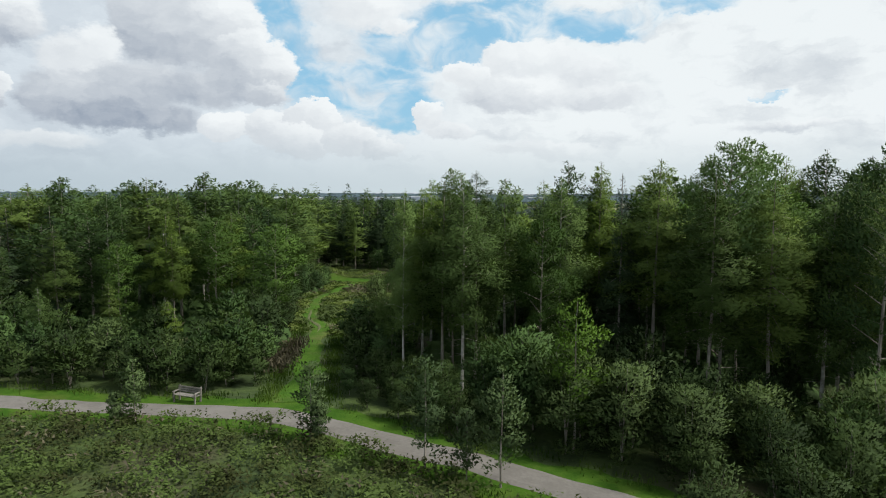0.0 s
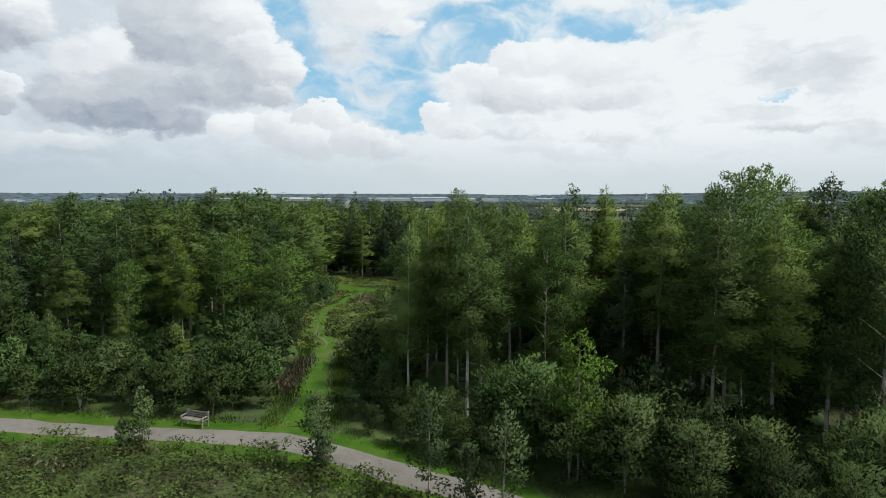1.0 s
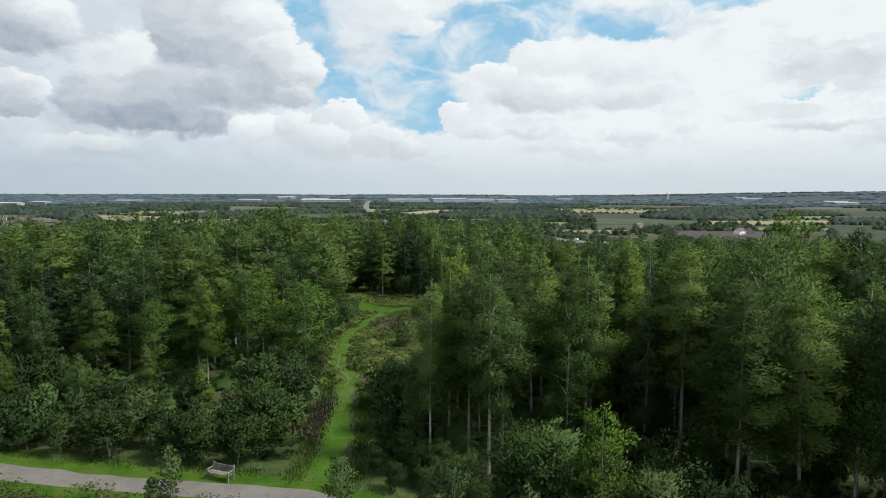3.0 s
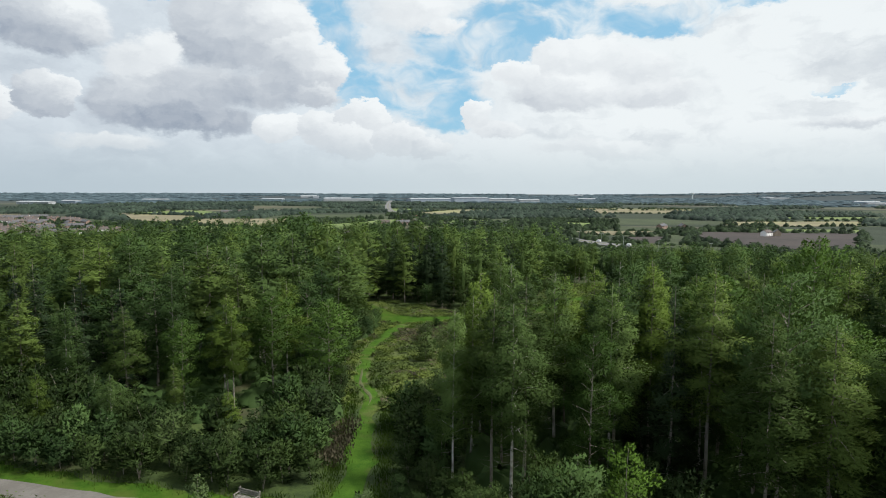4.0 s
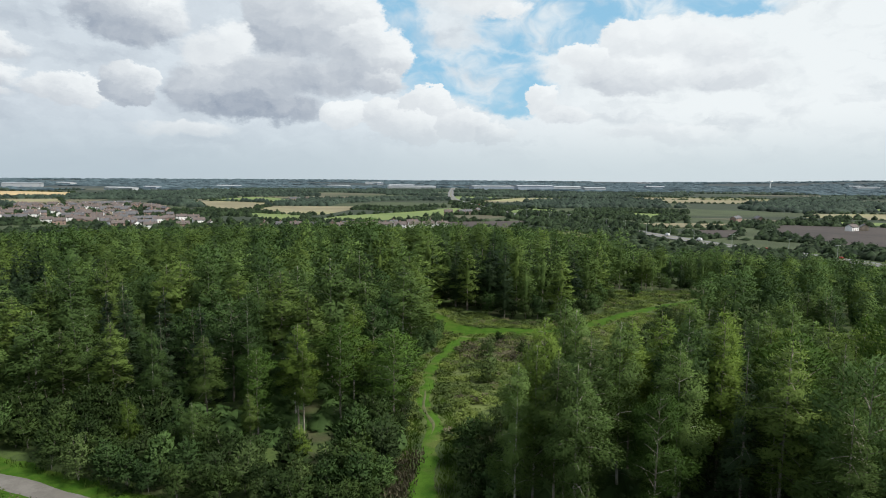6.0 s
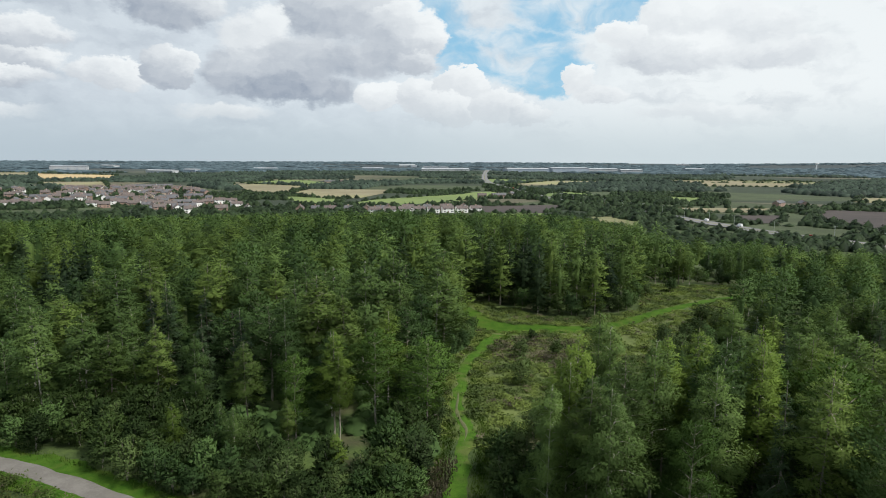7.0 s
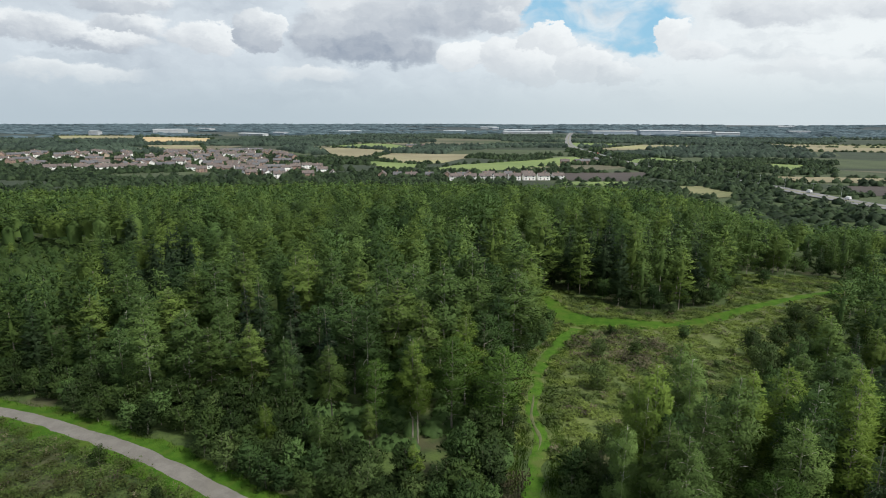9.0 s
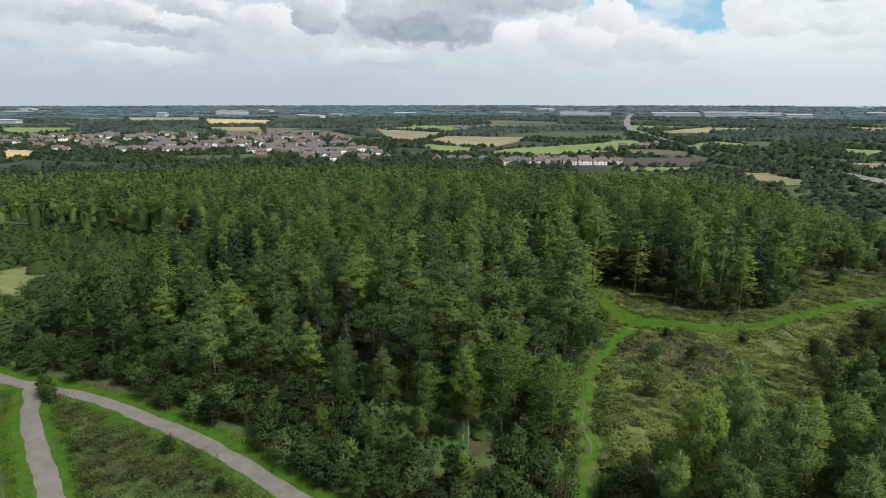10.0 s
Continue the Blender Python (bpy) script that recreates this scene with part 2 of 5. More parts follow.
def far_fields(m):
    """Beyond the hill the ground turns into a patchwork of dark farmland, and far off into painted haze."""
    t = m.node_tree
    bs = [n for n in t.nodes if n.type == "BSDF_PRINCIPLED"][0]
    old = bs.inputs["Base Color"].links[0].from_socket
    p = place(t)
    cell = nd(t, "ShaderNodeTexVoronoi", Vector=vop(t, "MULTIPLY", p, (0.6, 1.0, 0.0)), Scale=1 / 190)
    pick = nd(t, "ShaderNodeSeparateColor", i0=cell.outputs["Color"]).outputs[0]
    col = blend(t, ramp(t, pick, 0.30, 0.42), (0.018, 0.028, 0.014), (0.036, 0.050, 0.021))
    col = blend(t, ramp(t, pick, 0.80, 0.86), col, (0.080, 0.076, 0.048))
    grain = ramp(t, fbm(t, p, 0.02, 4, 0.6), 0.3, 0.7, 0.75, 1.2)
    col = blend(t, 1.0, col, nd(t, "ShaderNodeCombineColor", i0=grain, i1=grain, i2=grain).outputs[0], "MULTIPLY")
    # haze painted in: base colour goes blue-grey between 1900 and 3200 m
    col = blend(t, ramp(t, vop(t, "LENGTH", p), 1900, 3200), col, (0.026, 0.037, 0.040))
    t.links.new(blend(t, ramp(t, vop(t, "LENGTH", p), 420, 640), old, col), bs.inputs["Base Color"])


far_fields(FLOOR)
GRAVEL = solid("worn_stone_dust", (0.100, 0.094, 0.084), (0.136, 0.128, 0.117), 1.6, 0.95, 0.4, depth=0.01, second=(0.115, 0.107, 0.094))
TURF = solid("mown_turf", (0.023, 0.061, 0.006), (0.046, 0.092, 0.011), 1.4, 0.9, 0.6, depth=0.05, second=(0.054, 0.078, 0.015), gloss=0.05)
RIDEGRASS = solid("trodden_turf", (0.028, 0.070, 0.008), (0.052, 0.108, 0.013), 1.0, 0.9, 0.6, depth=0.05, second=(0.070, 0.086, 0.026), gloss=0.05)
EARTH = solid("trodden_earth", (0.050, 0.062, 0.024), (0.085, 0.090, 0.040), 0.8, 0.95, 0.5)
TIMBER = solid("weathered_timber", (0.10, 0.094, 0.080), (0.21, 0.20, 0.175), 0.2, 0.8, 0.5, (0.3, 1, 1), depth=0.004)

# ---- the lie of the land ----


def smooth(a, b, x):
    t = np.clip((np.asarray(x, float) - a) / (b - a), 0, 1)
    return t * t * (3 - 2 * t)


def ground_z(x, y):
    """A low wooded hill that falls to a wide plain, which rises a little towards the horizon to fit the camera's view.
    """
    x, y = np.asarray(x, float), np.asarray(y, float)
    r, bearing = np.hypot(x, y), np.degrees(np.arctan2(x, y))
    foot = 600 - 180 * smooth(-5, 10, bearing)
    z = 0.6 - 2.7 * smooth(55, 112, r) - 28 * smooth(125, foot, r)
    z = z + 31.5 * (np.clip(r - 1500, 0, None) / 3400) ** 1.4
    z = z + 30 * smooth(3500, 4800, r) * smooth(10, 34, bearing) * smooth(75, 50, bearing)
    return z + 0.10 * np.sin(x * 0.31 + 1.3) * np.sin(y * 0.27) * smooth(4700, 900, r)


def spline(points, step):
    """A smooth line through points, resampled every step metres."""
    p = np.array([points[0]] + list(points) + [points[-1]], float)
    out = []
    for i in range(1, len(p) - 2):
        n = max(2, int(np.linalg.norm(p[i + 1] - p[i]) / step))
        for s in np.arange(n) / n:
            out.append(0.5 * (2 * p[i] + (p[i + 1] - p[i - 1]) * s + (2 * p[i - 1] - 5 * p[i] + 4 * p[i + 1] - p[i + 2]) * s * s
                              + (3 * p[i] - p[i - 1] - 3 * p[i + 1] + p[i + 2]) * s ** 3))
    return np.array(out + [p[-2]])


def near_line(line, x, y):
    """The distance of points from a polyline."""
    x, y = np.atleast_1d(x), np.atleast_1d(y)
    best = np.full(len(x), 1e9)
    for a, b in zip(line[:-1], line[1:]):
        d = b - a
        s = np.clip(((x - a[0]) * d[0] + (y - a[1]) * d[1]) / (d @ d + 1e-9), 0, 1)
        best = np.minimum(best, np.hypot(x - a[0] - s * d[0], y - a[1] - s * d[1]))
    return best


def inside(poly, x, y):
    x, y = np.atleast_1d(x), np.atleast_1d(y)
    hit = np.zeros(len(x), bool)
    for (x0, y0), (x1, y1) in zip(poly, poly[1:] + poly[:1]):
        if y0 != y1:
            hit ^= ((y0 > y) != (y1 > y)) & (x < (x1 - x0) * (y - y0) / (y1 - y0) + x0)
    return hit


def mesh_of(name, verts, faces, *mats, soft=None):
    """A mesh from lists; soft: a direction for each vertex, in which foliage shades as a rounded mass."""
    me = bpy.data.meshes.new(name)
    me.from_pydata(verts.tolist() if hasattr(verts, "tolist") else verts, [], faces.tolist() if hasattr(faces, "tolist") else faces)
    for m in mats:
        me.materials.append(m)
    if soft is not None:
        me.shade_smooth()
        me.normals_split_custom_set_from_vertices(soft)
    return me


def part(name, bm, mat, parent, label=""):
    """Links a bmesh, or a mesh, as one object under a thing or a part."""
    me = bm
    if isinstance(bm, bmesh.types.BMesh):
        me = bpy.data.meshes.new(name)
        bm.to_mesh(me)
        bm.free()
    if mat and not me.materials:
        me.materials.append(mat)
    ob = new(name, me)
    ob.parent = parent
    return tagged(ob, label)


def ribbon(name, points, width, mat, lift, label, ragged=0.15, category="path", seed=1):
    rng = np.random.default_rng(seed)
    line = spline(points, 0.7)
    d = np.gradient(line, axis=0)
    d /= np.linalg.norm(d, axis=1)[:, None] + 1e-9
    side = np.stack([d[:, 1], -d[:, 0]], 1)
    w = np.interp(np.linspace(0, 1, len(line)), np.linspace(0, 1, len(width)), width) / 2
    wob = lambda: np.convolve(rng.normal(0, ragged, len(line) + 8), np.ones(3) / 3, "same")[4:-4]
    l, r = w + wob(), w + wob()
    cols = [line - side * (l * k)[:, None] for k in (1, 0.6)] + [line] + [line + side * (r * k)[:, None] for k in (0.6, 1)]
    V = np.stack(cols, 1)
    up = np.array([0.0, lift * 0.8, lift, lift * 0.8, 0.0]) + 0.03
    Z = ground_z(V[..., 0], V[..., 1]) + up[None]
    V = np.concatenate([V, Z[..., None]], 2).reshape(-1, 3)
    n = len(line)
    F = np.array([(i * 5 + j, i * 5 + j + 1, i * 5 + j + 6, i * 5 + j + 5) for i in range(n - 1) for j in range(4)])
    ob = new(name, mesh_of(name, V, F, mat))
    return tagged(ob, label, category, kind="structure"), line


def sheet(name, poly, mat, lift, label, category, most=6.0):
    """A patch of ground that lies on the land, inside a polygon."""
    bm = bmesh.new()
    bm.faces.new([bm.verts.new((x, y, 0)) for x, y in poly])
    for _ in range(7):
        bmesh.ops.triangulate(bm, faces=bm.faces[:])
        long = [e for e in bm.edges if e.calc_length() > most]
        if not long:
            break
        bmesh.ops.subdivide_edges(bm, edges=long, cuts=1)
    bmesh.ops.triangulate(bm, faces=bm.faces[:])
    for v in bm.verts:
        v.co.z = float(ground_z(v.co.x, v.co.y)) + lift
    bmesh.ops.recalc_face_normals(bm, faces=bm.faces[:])
    for f in bm.faces:
        if f.normal.z < 0:
            f.normal_flip()
    me = bpy.data.meshes.new(name)
    bm.to_mesh(me)
    bm.free()
    me.materials.append(mat)
    return tagged(new(name, me), label, category, kind="structure")


# one sheet of ground out to the horizon
radii = np.concatenate([np.arange(0.01, 60, 3), np.geomspace(60, 4900, 70)])
turns = np.radians(np.arange(0, 360, 2))
RR, TT = np.meshgrid(radii, turns, indexing="ij")
GX, GY = RR * np.sin(TT), RR * np.cos(TT)
GV = np.stack([GX, GY, ground_z(GX, GY)], 2).reshape(-1, 3)
m = len(turns)
GF = np.array([(i * m + j, i * m + (j + 1) % m, (i + 1) * m + (j + 1) % m, (i + 1) * m + j) for i in range(len(radii) - 1) for j in range(m)])
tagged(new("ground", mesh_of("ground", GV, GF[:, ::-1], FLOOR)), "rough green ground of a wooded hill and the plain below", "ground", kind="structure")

WALK = [(-140, 50), (-110, 47), (-92, 45), (-75, 45.6), (-65.5, 45.1), (-54, 43.6), (-44, 42), (-35, 39.9), (-28, 38.5), (-21, 37.75),
        (-13.5, 36.95), (-9.5, 36.2), (-5.2, 34.1), (-2.5, 32.3), (1.5, 30.0), (6.1, 27.2), (11, 24.2), (17, 20.0), (26, 12), (36, -5)]
BRANCH = [(-83, 44.6), (-79, 42.6), (-74.4, 39.6), (-67.3, 36.1), (-58.8, 32.2), (-54.8, 30.3), (-45, 25), (-33, 16), (-22, 4), (-14, -20)]
RIDE = [(-9.2, 38.4), (-9.6, 44), (-11.0, 52), (-11.5, 59), (-14, 65.5), (-15.3, 74), (-16.5, 85), (-15.6, 95), (-14.8, 103)]
CROSS = [(-27, 119), (-21, 113), (-15, 108), (-7.5, 109), (3, 112.5), (12, 124), (22.6, 137), (36, 152)]
GLADE = [(-18, 60), (-19, 84), (-19, 100), (-29, 117), (-22, 127), (-8, 118), (1, 119), (11, 128), (14, 157), (31, 166), (44, 162),
         (34, 139), (28, 119), (23, 104), (17.5, 92), (11, 80), (3.5, 70), (-4, 62.5), (-8.5, 56)]
MEADOW = [(-152, 84), (-131, 79), (-120, 60), (-140, 52), (-160, 62)]

ribbon("verge", WALK, [6.2, 5.8, 5.8, 4.8, 4.6], TURF, 0.03, "bright green mown grass beside a gravel path", 0.5, "grass", 2)
ribbon("verge", BRANCH, [6.0, 6.5, 6.0], TURF, 0.034, "bright green mown grass beside a gravel path", 0.5, "grass", 3)
ob, walk_line = ribbon("path", WALK, [2.2, 2.25, 2.2, 2.3, 2.2], GRAVEL, 0.10, "pale grey stone-dust path through the country park", 0.14, "path", 4)
ob, branch_line = ribbon("path", BRANCH, [2.3, 2.4, 2.4], GRAVEL, 0.12, "pale grey stone-dust path that forks off", 0.14, "path", 5)
ob, ride_line = ribbon("grass_ride", RIDE, [2.5, 1.7, 1.3, 1.5, 2.4, 3.8], RIDEGRASS, 0.06, "bright green grass track between the trees", 0.35, "track", 6)
ob, cross_line = ribbon("grass_ride", CROSS, [9.0, 8.0, 4.4, 2.8, 2.6, 2.4], TURF, 0.07, "bright green grass track across the glade", 0.4, "track", 7)
ribbon("trodden_line", [(-11.6, 57.5), (-11.9, 60), (-13.6, 64), (-14.2, 66.5), (-15.0, 71)], [0.15, 0.4, 0.55, 0.4, 0.15], EARTH, 0.10, "worn brown earth line along a grass track", 0.12, "path", 8)
sheet("lawn", [(-110, 43), (-82, 42), (-75, 36), (-66, 32), (-55, 26), (-42, 18), (-60, 0), (-120, 10)], TURF, 0.02, "bright green mown lawn beside the forked path", "grass")
sheet("glade", GLADE, solid("rough_glade_grass", (0.040, 0.062, 0.014), (0.088, 0.112, 0.030), 5.0, 0.95, 0.6, depth=0.08, second=(0.066, 0.072, 0.030)), 0.03, "rough yellow-green grass of an open glade", "grass", 5.0)
sheet("meadow", MEADOW, solid("meadow_grass", (0.075, 0.095, 0.028), (0.125, 0.140, 0.050), 3.0), 0.05, "pale dry meadow in a gap of the wood", "meadow")

# ---- trees ----
KINDS = {
    "larch": dict(base=0.38, R=0.180, nb=54, rise=0.15, droop=0.22, leaf=(0.40, 0.115), hang=0.06),
    "birch": dict(base=0.27, R=0.190, nb=36, rise=0.75, droop=0.42, leaf=(0.32, 0.135), hang=0.16),
    "broad": dict(base=0.18, R=0.205, nb=32, rise=0.65, droop=0.15, leaf=(0.28, 0.19), hang=0.02),
    "spruce": dict(base=0.07, R=0.158, nb=60, rise=-0.02, droop=0.25, leaf=(0.40, 0.12), hang=0.08),
    "shrub": dict(base=0.03, R=0.42, nb=40, rise=0.9, droop=0.20, leaf=(0.27, 0.14), hang=0.02),
    "sapling": dict(base=0.14, R=0.205, nb=26, rise=0.8, droop=0.12, leaf=(0.28, 0.18), hang=0.02),
}


def outline(kind, t):
    if kind == "larch":
        return (1 - t ** 1.7) ** 0.74 * (0.66 + 0.34 * min(1, t * 4)) + 0.04
    if kind == "spruce":
        return (1 - t) ** 0.9 + 0.03
    if kind == "birch":
        return (1 - t ** 2.1) ** 0.68 * (0.72 + 0.28 * min(1, t * 3)) + 0.05
    return max(0.05, 1 - (2 * t - 0.85) ** 2 / 1.45) ** 0.6


def tube(V, F, pts, radii_, sides):
    """Adds a tapered tube along pts to the vertex and face lists."""
    first = len(V)
    for p, r in zip(pts, radii_):
        for k in range(sides):
            a = 2 * math.pi * k / sides
            V.append((p[0] + r * math.cos(a), p[1] + r * math.sin(a), p[2]))
    for i in range(len(pts) - 1):
        for k in range(sides):
            F.append((first + i * sides + k, first + i * sides + (k + 1) % sides, first + (i + 1) * sides + (k + 1) % sides, first + (i + 1) * sides + k))


def leaves_at(rng, P, D, size, face, loose=0.5, along=True):
    """Pointed leaf sprays, one triangle each, centred on P: lying along D, or spread flat to the way they face."""
    n = len(P)
    N = rng.normal(0, loose, (n, 3)) + face
    N /= np.linalg.norm(N, axis=1)[:, None] + 1e-9
    D = D + rng.normal(0, 0.5, (n, 3)) if along else np.cross(N, rng.normal(0, 1, (n, 3)))
    D /= np.linalg.norm(D, axis=1)[:, None] + 1e-9
    S = np.cross(D, N)
    S /= np.linalg.norm(S, axis=1)[:, None] + 1e-9
    k = rng.uniform(0.65, 1.4, n)[:, None]
    L, B = D * size[0] * k, S * size[1] * k * 0.5
    return np.stack([P - L * 0.45 - B, P - L * 0.45 + B, P + L * 0.55], 1).reshape(-1, 3)


def heart(rng, kind, H, sides, rings, wide=0.5):
    """The close foliage inside a far crown: a rough cone of triangles."""
    k = KINDS[kind]
    T = np.linspace(0.04, 0.48, rings)
    ring = [[(math.cos(a) * r, math.sin(a) * r, H * (k["base"] + (0.985 - k["base"]) * t)) for a, r in
             ((2 * math.pi * (i + 0.5 * (j % 2)) / sides, k["R"] * H * outline(kind, t) * wide * rng.uniform(0.8, 1.15)) for i in range(sides))] for j, t in enumerate(T)]
    tip, out = (0, 0, H * 0.74), []
    for a, b in zip(ring[:-1], ring[1:]):
        for i in range(sides):
            j = (i + 1) % sides
            out += [a[i], a[j], b[i], a[j], b[j], b[i]]
    for i in range(sides):
        out += [ring[-1][i], ring[-1][(i + 1) % sides], tip]
    return np.array(out)


def tree_shape(kind, H, n, seed, size=1.0, sides=6, limbs=True, lean=0.0, core=None, low=0.0, base=None):
    """Trunk with limbs (vertex and face lists) and crown (vertices, three a leaf) of one tree of height H."""
    k = dict(KINDS[kind], base=base) if base else KINDS[kind]
    rng = np.random.default_rng(seed)
    stem_sets = []
    stems = 1 if kind != "shrub" else 4
    branches = []
    top_r = 0.0072 * H + 0.012
    for s in range(stems):
        TV, TF = [], []
        stem_sets.append((TV, TF))
        b, g = rng.uniform(0, 6.28), rng.uniform(0.1, 0.4) if stems > 1 else lean
        h = H * (rng.uniform(0.75, 1.0) if s else 1.0)
        zs = np.linspace(-0.25 if stems == 1 else -0.1, h * 0.985, 7)
        bend = g * (zs.clip(0) / h) ** 1.3 * h * (0.5 if stems > 1 else 1)
        wx, wy = rng.normal(0, 0.012 * H, 7).cumsum() * 0.3, rng.normal(0, 0.012 * H, 7).cumsum() * 0.3
        axis = np.stack([bend * math.cos(b) + wx - wx[0], bend * math.sin(b) + wy - wy[0], zs], 1)
        rad = np.interp(zs, [0, h * 0.1, h], [top_r * 1.25, top_r, 0.012]) * (1 if stems == 1 else 0.5)
        tube(TV, TF, axis.tolist(), rad.tolist(), sides)
        nb = max(7, min(k["nb"], n // 11)) // stems
        for i in range(nb):
            t = ((i + rng.uniform(0, 1)) / nb) ** (0.9 if stems == 1 else 0.7)
            if t < low:
                continue
            z0 = h * (k["base"] + (0.985 - k["base"]) * t)
            o = np.array([np.interp(z0, zs, axis[:, c]) for c in range(3)])
            a = i * 2.39996 + rng.uniform(-0.5, 0.5) + s
            L = k["R"] * H * outline(kind, t) * rng.uniform(0.62, 1.22) * (1 if stems == 1 else 0.75)
            d = np.array([math.cos(a), math.sin(a), k["rise"] * (0.5 + 0.9 * t) + rng.normal(0, 0.12)])
            d /= np.linalg.norm(d)
            branches.append((o, d, L))
            if limbs and L > 0.35:
                pts = [(o + d * L * q - np.array([0, 0, k["droop"] * L * q * q])).tolist() for q in (0, 0.5, 0.92)]
                tube(TV, TF, pts, [0.02 + 0.012 * L, 0.014 + 0.006 * L, 0.006], 3)
        # bare dead twigs below the crown
        if limbs and stems == 1:
            for i in range(10):
                z0 = h * rng.uniform(0.12, k["base"] + 0.05)
                o = np.array([np.interp(z0, zs, axis[:, c]) for c in range(3)])
                a = rng.uniform(0, 6.28)
                L = rng.uniform(0.4, 1.3)
                tube(TV, TF, [o.tolist(), (o + np.array([math.cos(a) * L, math.sin(a) * L, rng.uniform(-0.3, 0.2)])).tolist()], [0.015, 0.004], 3)
    w = np.array([max(0.1, b[2]) ** 1.6 for b in branches])
    pick = rng.choice(len(branches), n, p=w / w.sum())
    O, D, L = (np.array([b[c] for b in branches])[pick] for c in range(3))
    L1 = L[:, None]
    up = np.array([0, 0, 1.0])
    if kind in ("larch", "spruce"):
        # flat feathery sprays along the branch, narrowing to its tip
        q = rng.beta(1.9, 1.0, n) * 1.03
        side = np.cross(D, up)
        side /= np.linalg.norm(side, axis=1)[:, None] + 1e-9
        P = O + D * L1 * q[:, None]
        P[:, 2] -= k["droop"] * L * q * q
        P += side * (rng.normal(0, 1, n) * (0.06 + 0.25 * L * (1.3 - q)))[:, None] + rng.normal(0, 0.10, (n, 3)) * L1 ** 0.5
        own, way = up * 0.65 + D * 0.5 + rng.normal(0, 0.15, (n, 3)), D + side * rng.normal(0, 0.6, (n, 1))
    else:
        # leaf clumps strung along the branch
        j = rng.integers(0, 3, n)
        q = np.array([0.50, 0.78, 1.0])[j]
        P = O + D * L1 * q[:, None]
        P[:, 2] -= k["droop"] * L * q * q
        own = rng.normal(0, 1, (n, 3))
        own /= np.linalg.norm(own, axis=1)[:, None]
        own[:, 2] = own[:, 2] * 0.9 + 0.18
        P += own * (np.array([0.36, 0.33, 0.24])[j] * L + 0.10)[:, None] * rng.uniform(0.62, 1.08, (n, 1)) * np.array([1, 1, 0.8])
        way = D + up * (-0.8 if kind == "birch" else 0.2)
    P[:, 2] -= rng.exponential(k["hang"] * H / 12, n)
    P[:, 2] = np.maximum(P[:, 2], 0.12)
    # the crown's rounded surface, and within it each clump's own
    z0, hc, rc = H * k["base"], H * (1 - k["base"]), k["R"] * H
    rise_ = ((P[:, 2] - z0) / hc).clip(0, 1)
    face = np.column_stack([P[:, 0] / rc, P[:, 1] / rc, 1.7 * (rise_ - 0.34)])
    face /= np.linalg.norm(face, axis=1)[:, None] + 1e-9
    turned = own * 0.32 + face + up * 0.12
    turned /= np.linalg.norm(turned, axis=1)[:, None] + 1e-9
    V = leaves_at(rng, P, way, (k["leaf"][0] * size, k["leaf"][1] * size), turned, 0.22)
    soft = np.repeat(turned + rng.normal(0, 0.08, face.shape), 3, 0)
    if core:
        inner = heart(rng, kind, H, *core)
        V, soft = np.concatenate([inner, V]), np.concatenate([inner * np.array([1, 1, 0]) + np.array([0, 0, 0.15]), soft])
    return stem_sets, V, soft / (np.linalg.norm(soft, axis=1)[:, None] + 1e-9)


def triangles(V):
    return np.arange(len(V)).reshape(-1, 3)


def tree(kind, label, H, n, seed, crown_mat, bark_mat, category="tree", size=1.0, lean=0.0):
    stem_sets, V, soft = tree_shape(kind, H, n, seed, size, sides=5, limbs=kind != "shrub" and n > 3200, lean=lean)
    name = {"larch": "larch_tree", "birch": "birch_tree", "broad": "broadleaf_tree", "spruce": "spruce_tree", "shrub": "shrub", "sapling": "young_tree"}[kind]
    top = tagged(new(name), label, category)
    for TV, TF in stem_sets:
        part("trunk" if kind != "shrub" else "stem", mesh_of("trunk", TV, TF), bark_mat, top)
    part("crown", mesh_of("crown", V, triangles(V), soft=soft), crown_mat, top)
    return top


TREE_LABEL = {
    "larch": "feathery yellow-green larch with a bare grey trunk",
    "birch": "slender birch with drooping mid-green foliage",
    "broad": "leafy dark green broadleaf tree of the wood",
    "spruce": "dark green spruce dense to the ground",
}
FAR_AWAY = pose(0, 0, -500)
rng = np.random.default_rng(11)
protos = {}
for kind, crown_mat, bark_mat, count, n in (("larch", LARCH, BARK, 4, 5200), ("birch", BIRCH, PALEBARK, 4, 5200), ("broad", BROAD, BARK, 3, 4600), ("spruce", SPRUCE, BARK, 2, 5200)):
    protos[kind] = [(kind, 12.0, n, 100 + 7 * i + len(kind), crown_mat, bark_mat) for i in range(count)]
    protos[kind + "_near"] = [(kind, 12.0, int(n * 1.8), 100 + 7 * i + len(kind), crown_mat, bark_mat) for i in range(count)]
    protos[kind + "_close"] = [(kind, 12.0, int(n * 3.4), 100 + 7 * i + len(kind), crown_mat, bark_mat) for i in range(count)]
made = {}


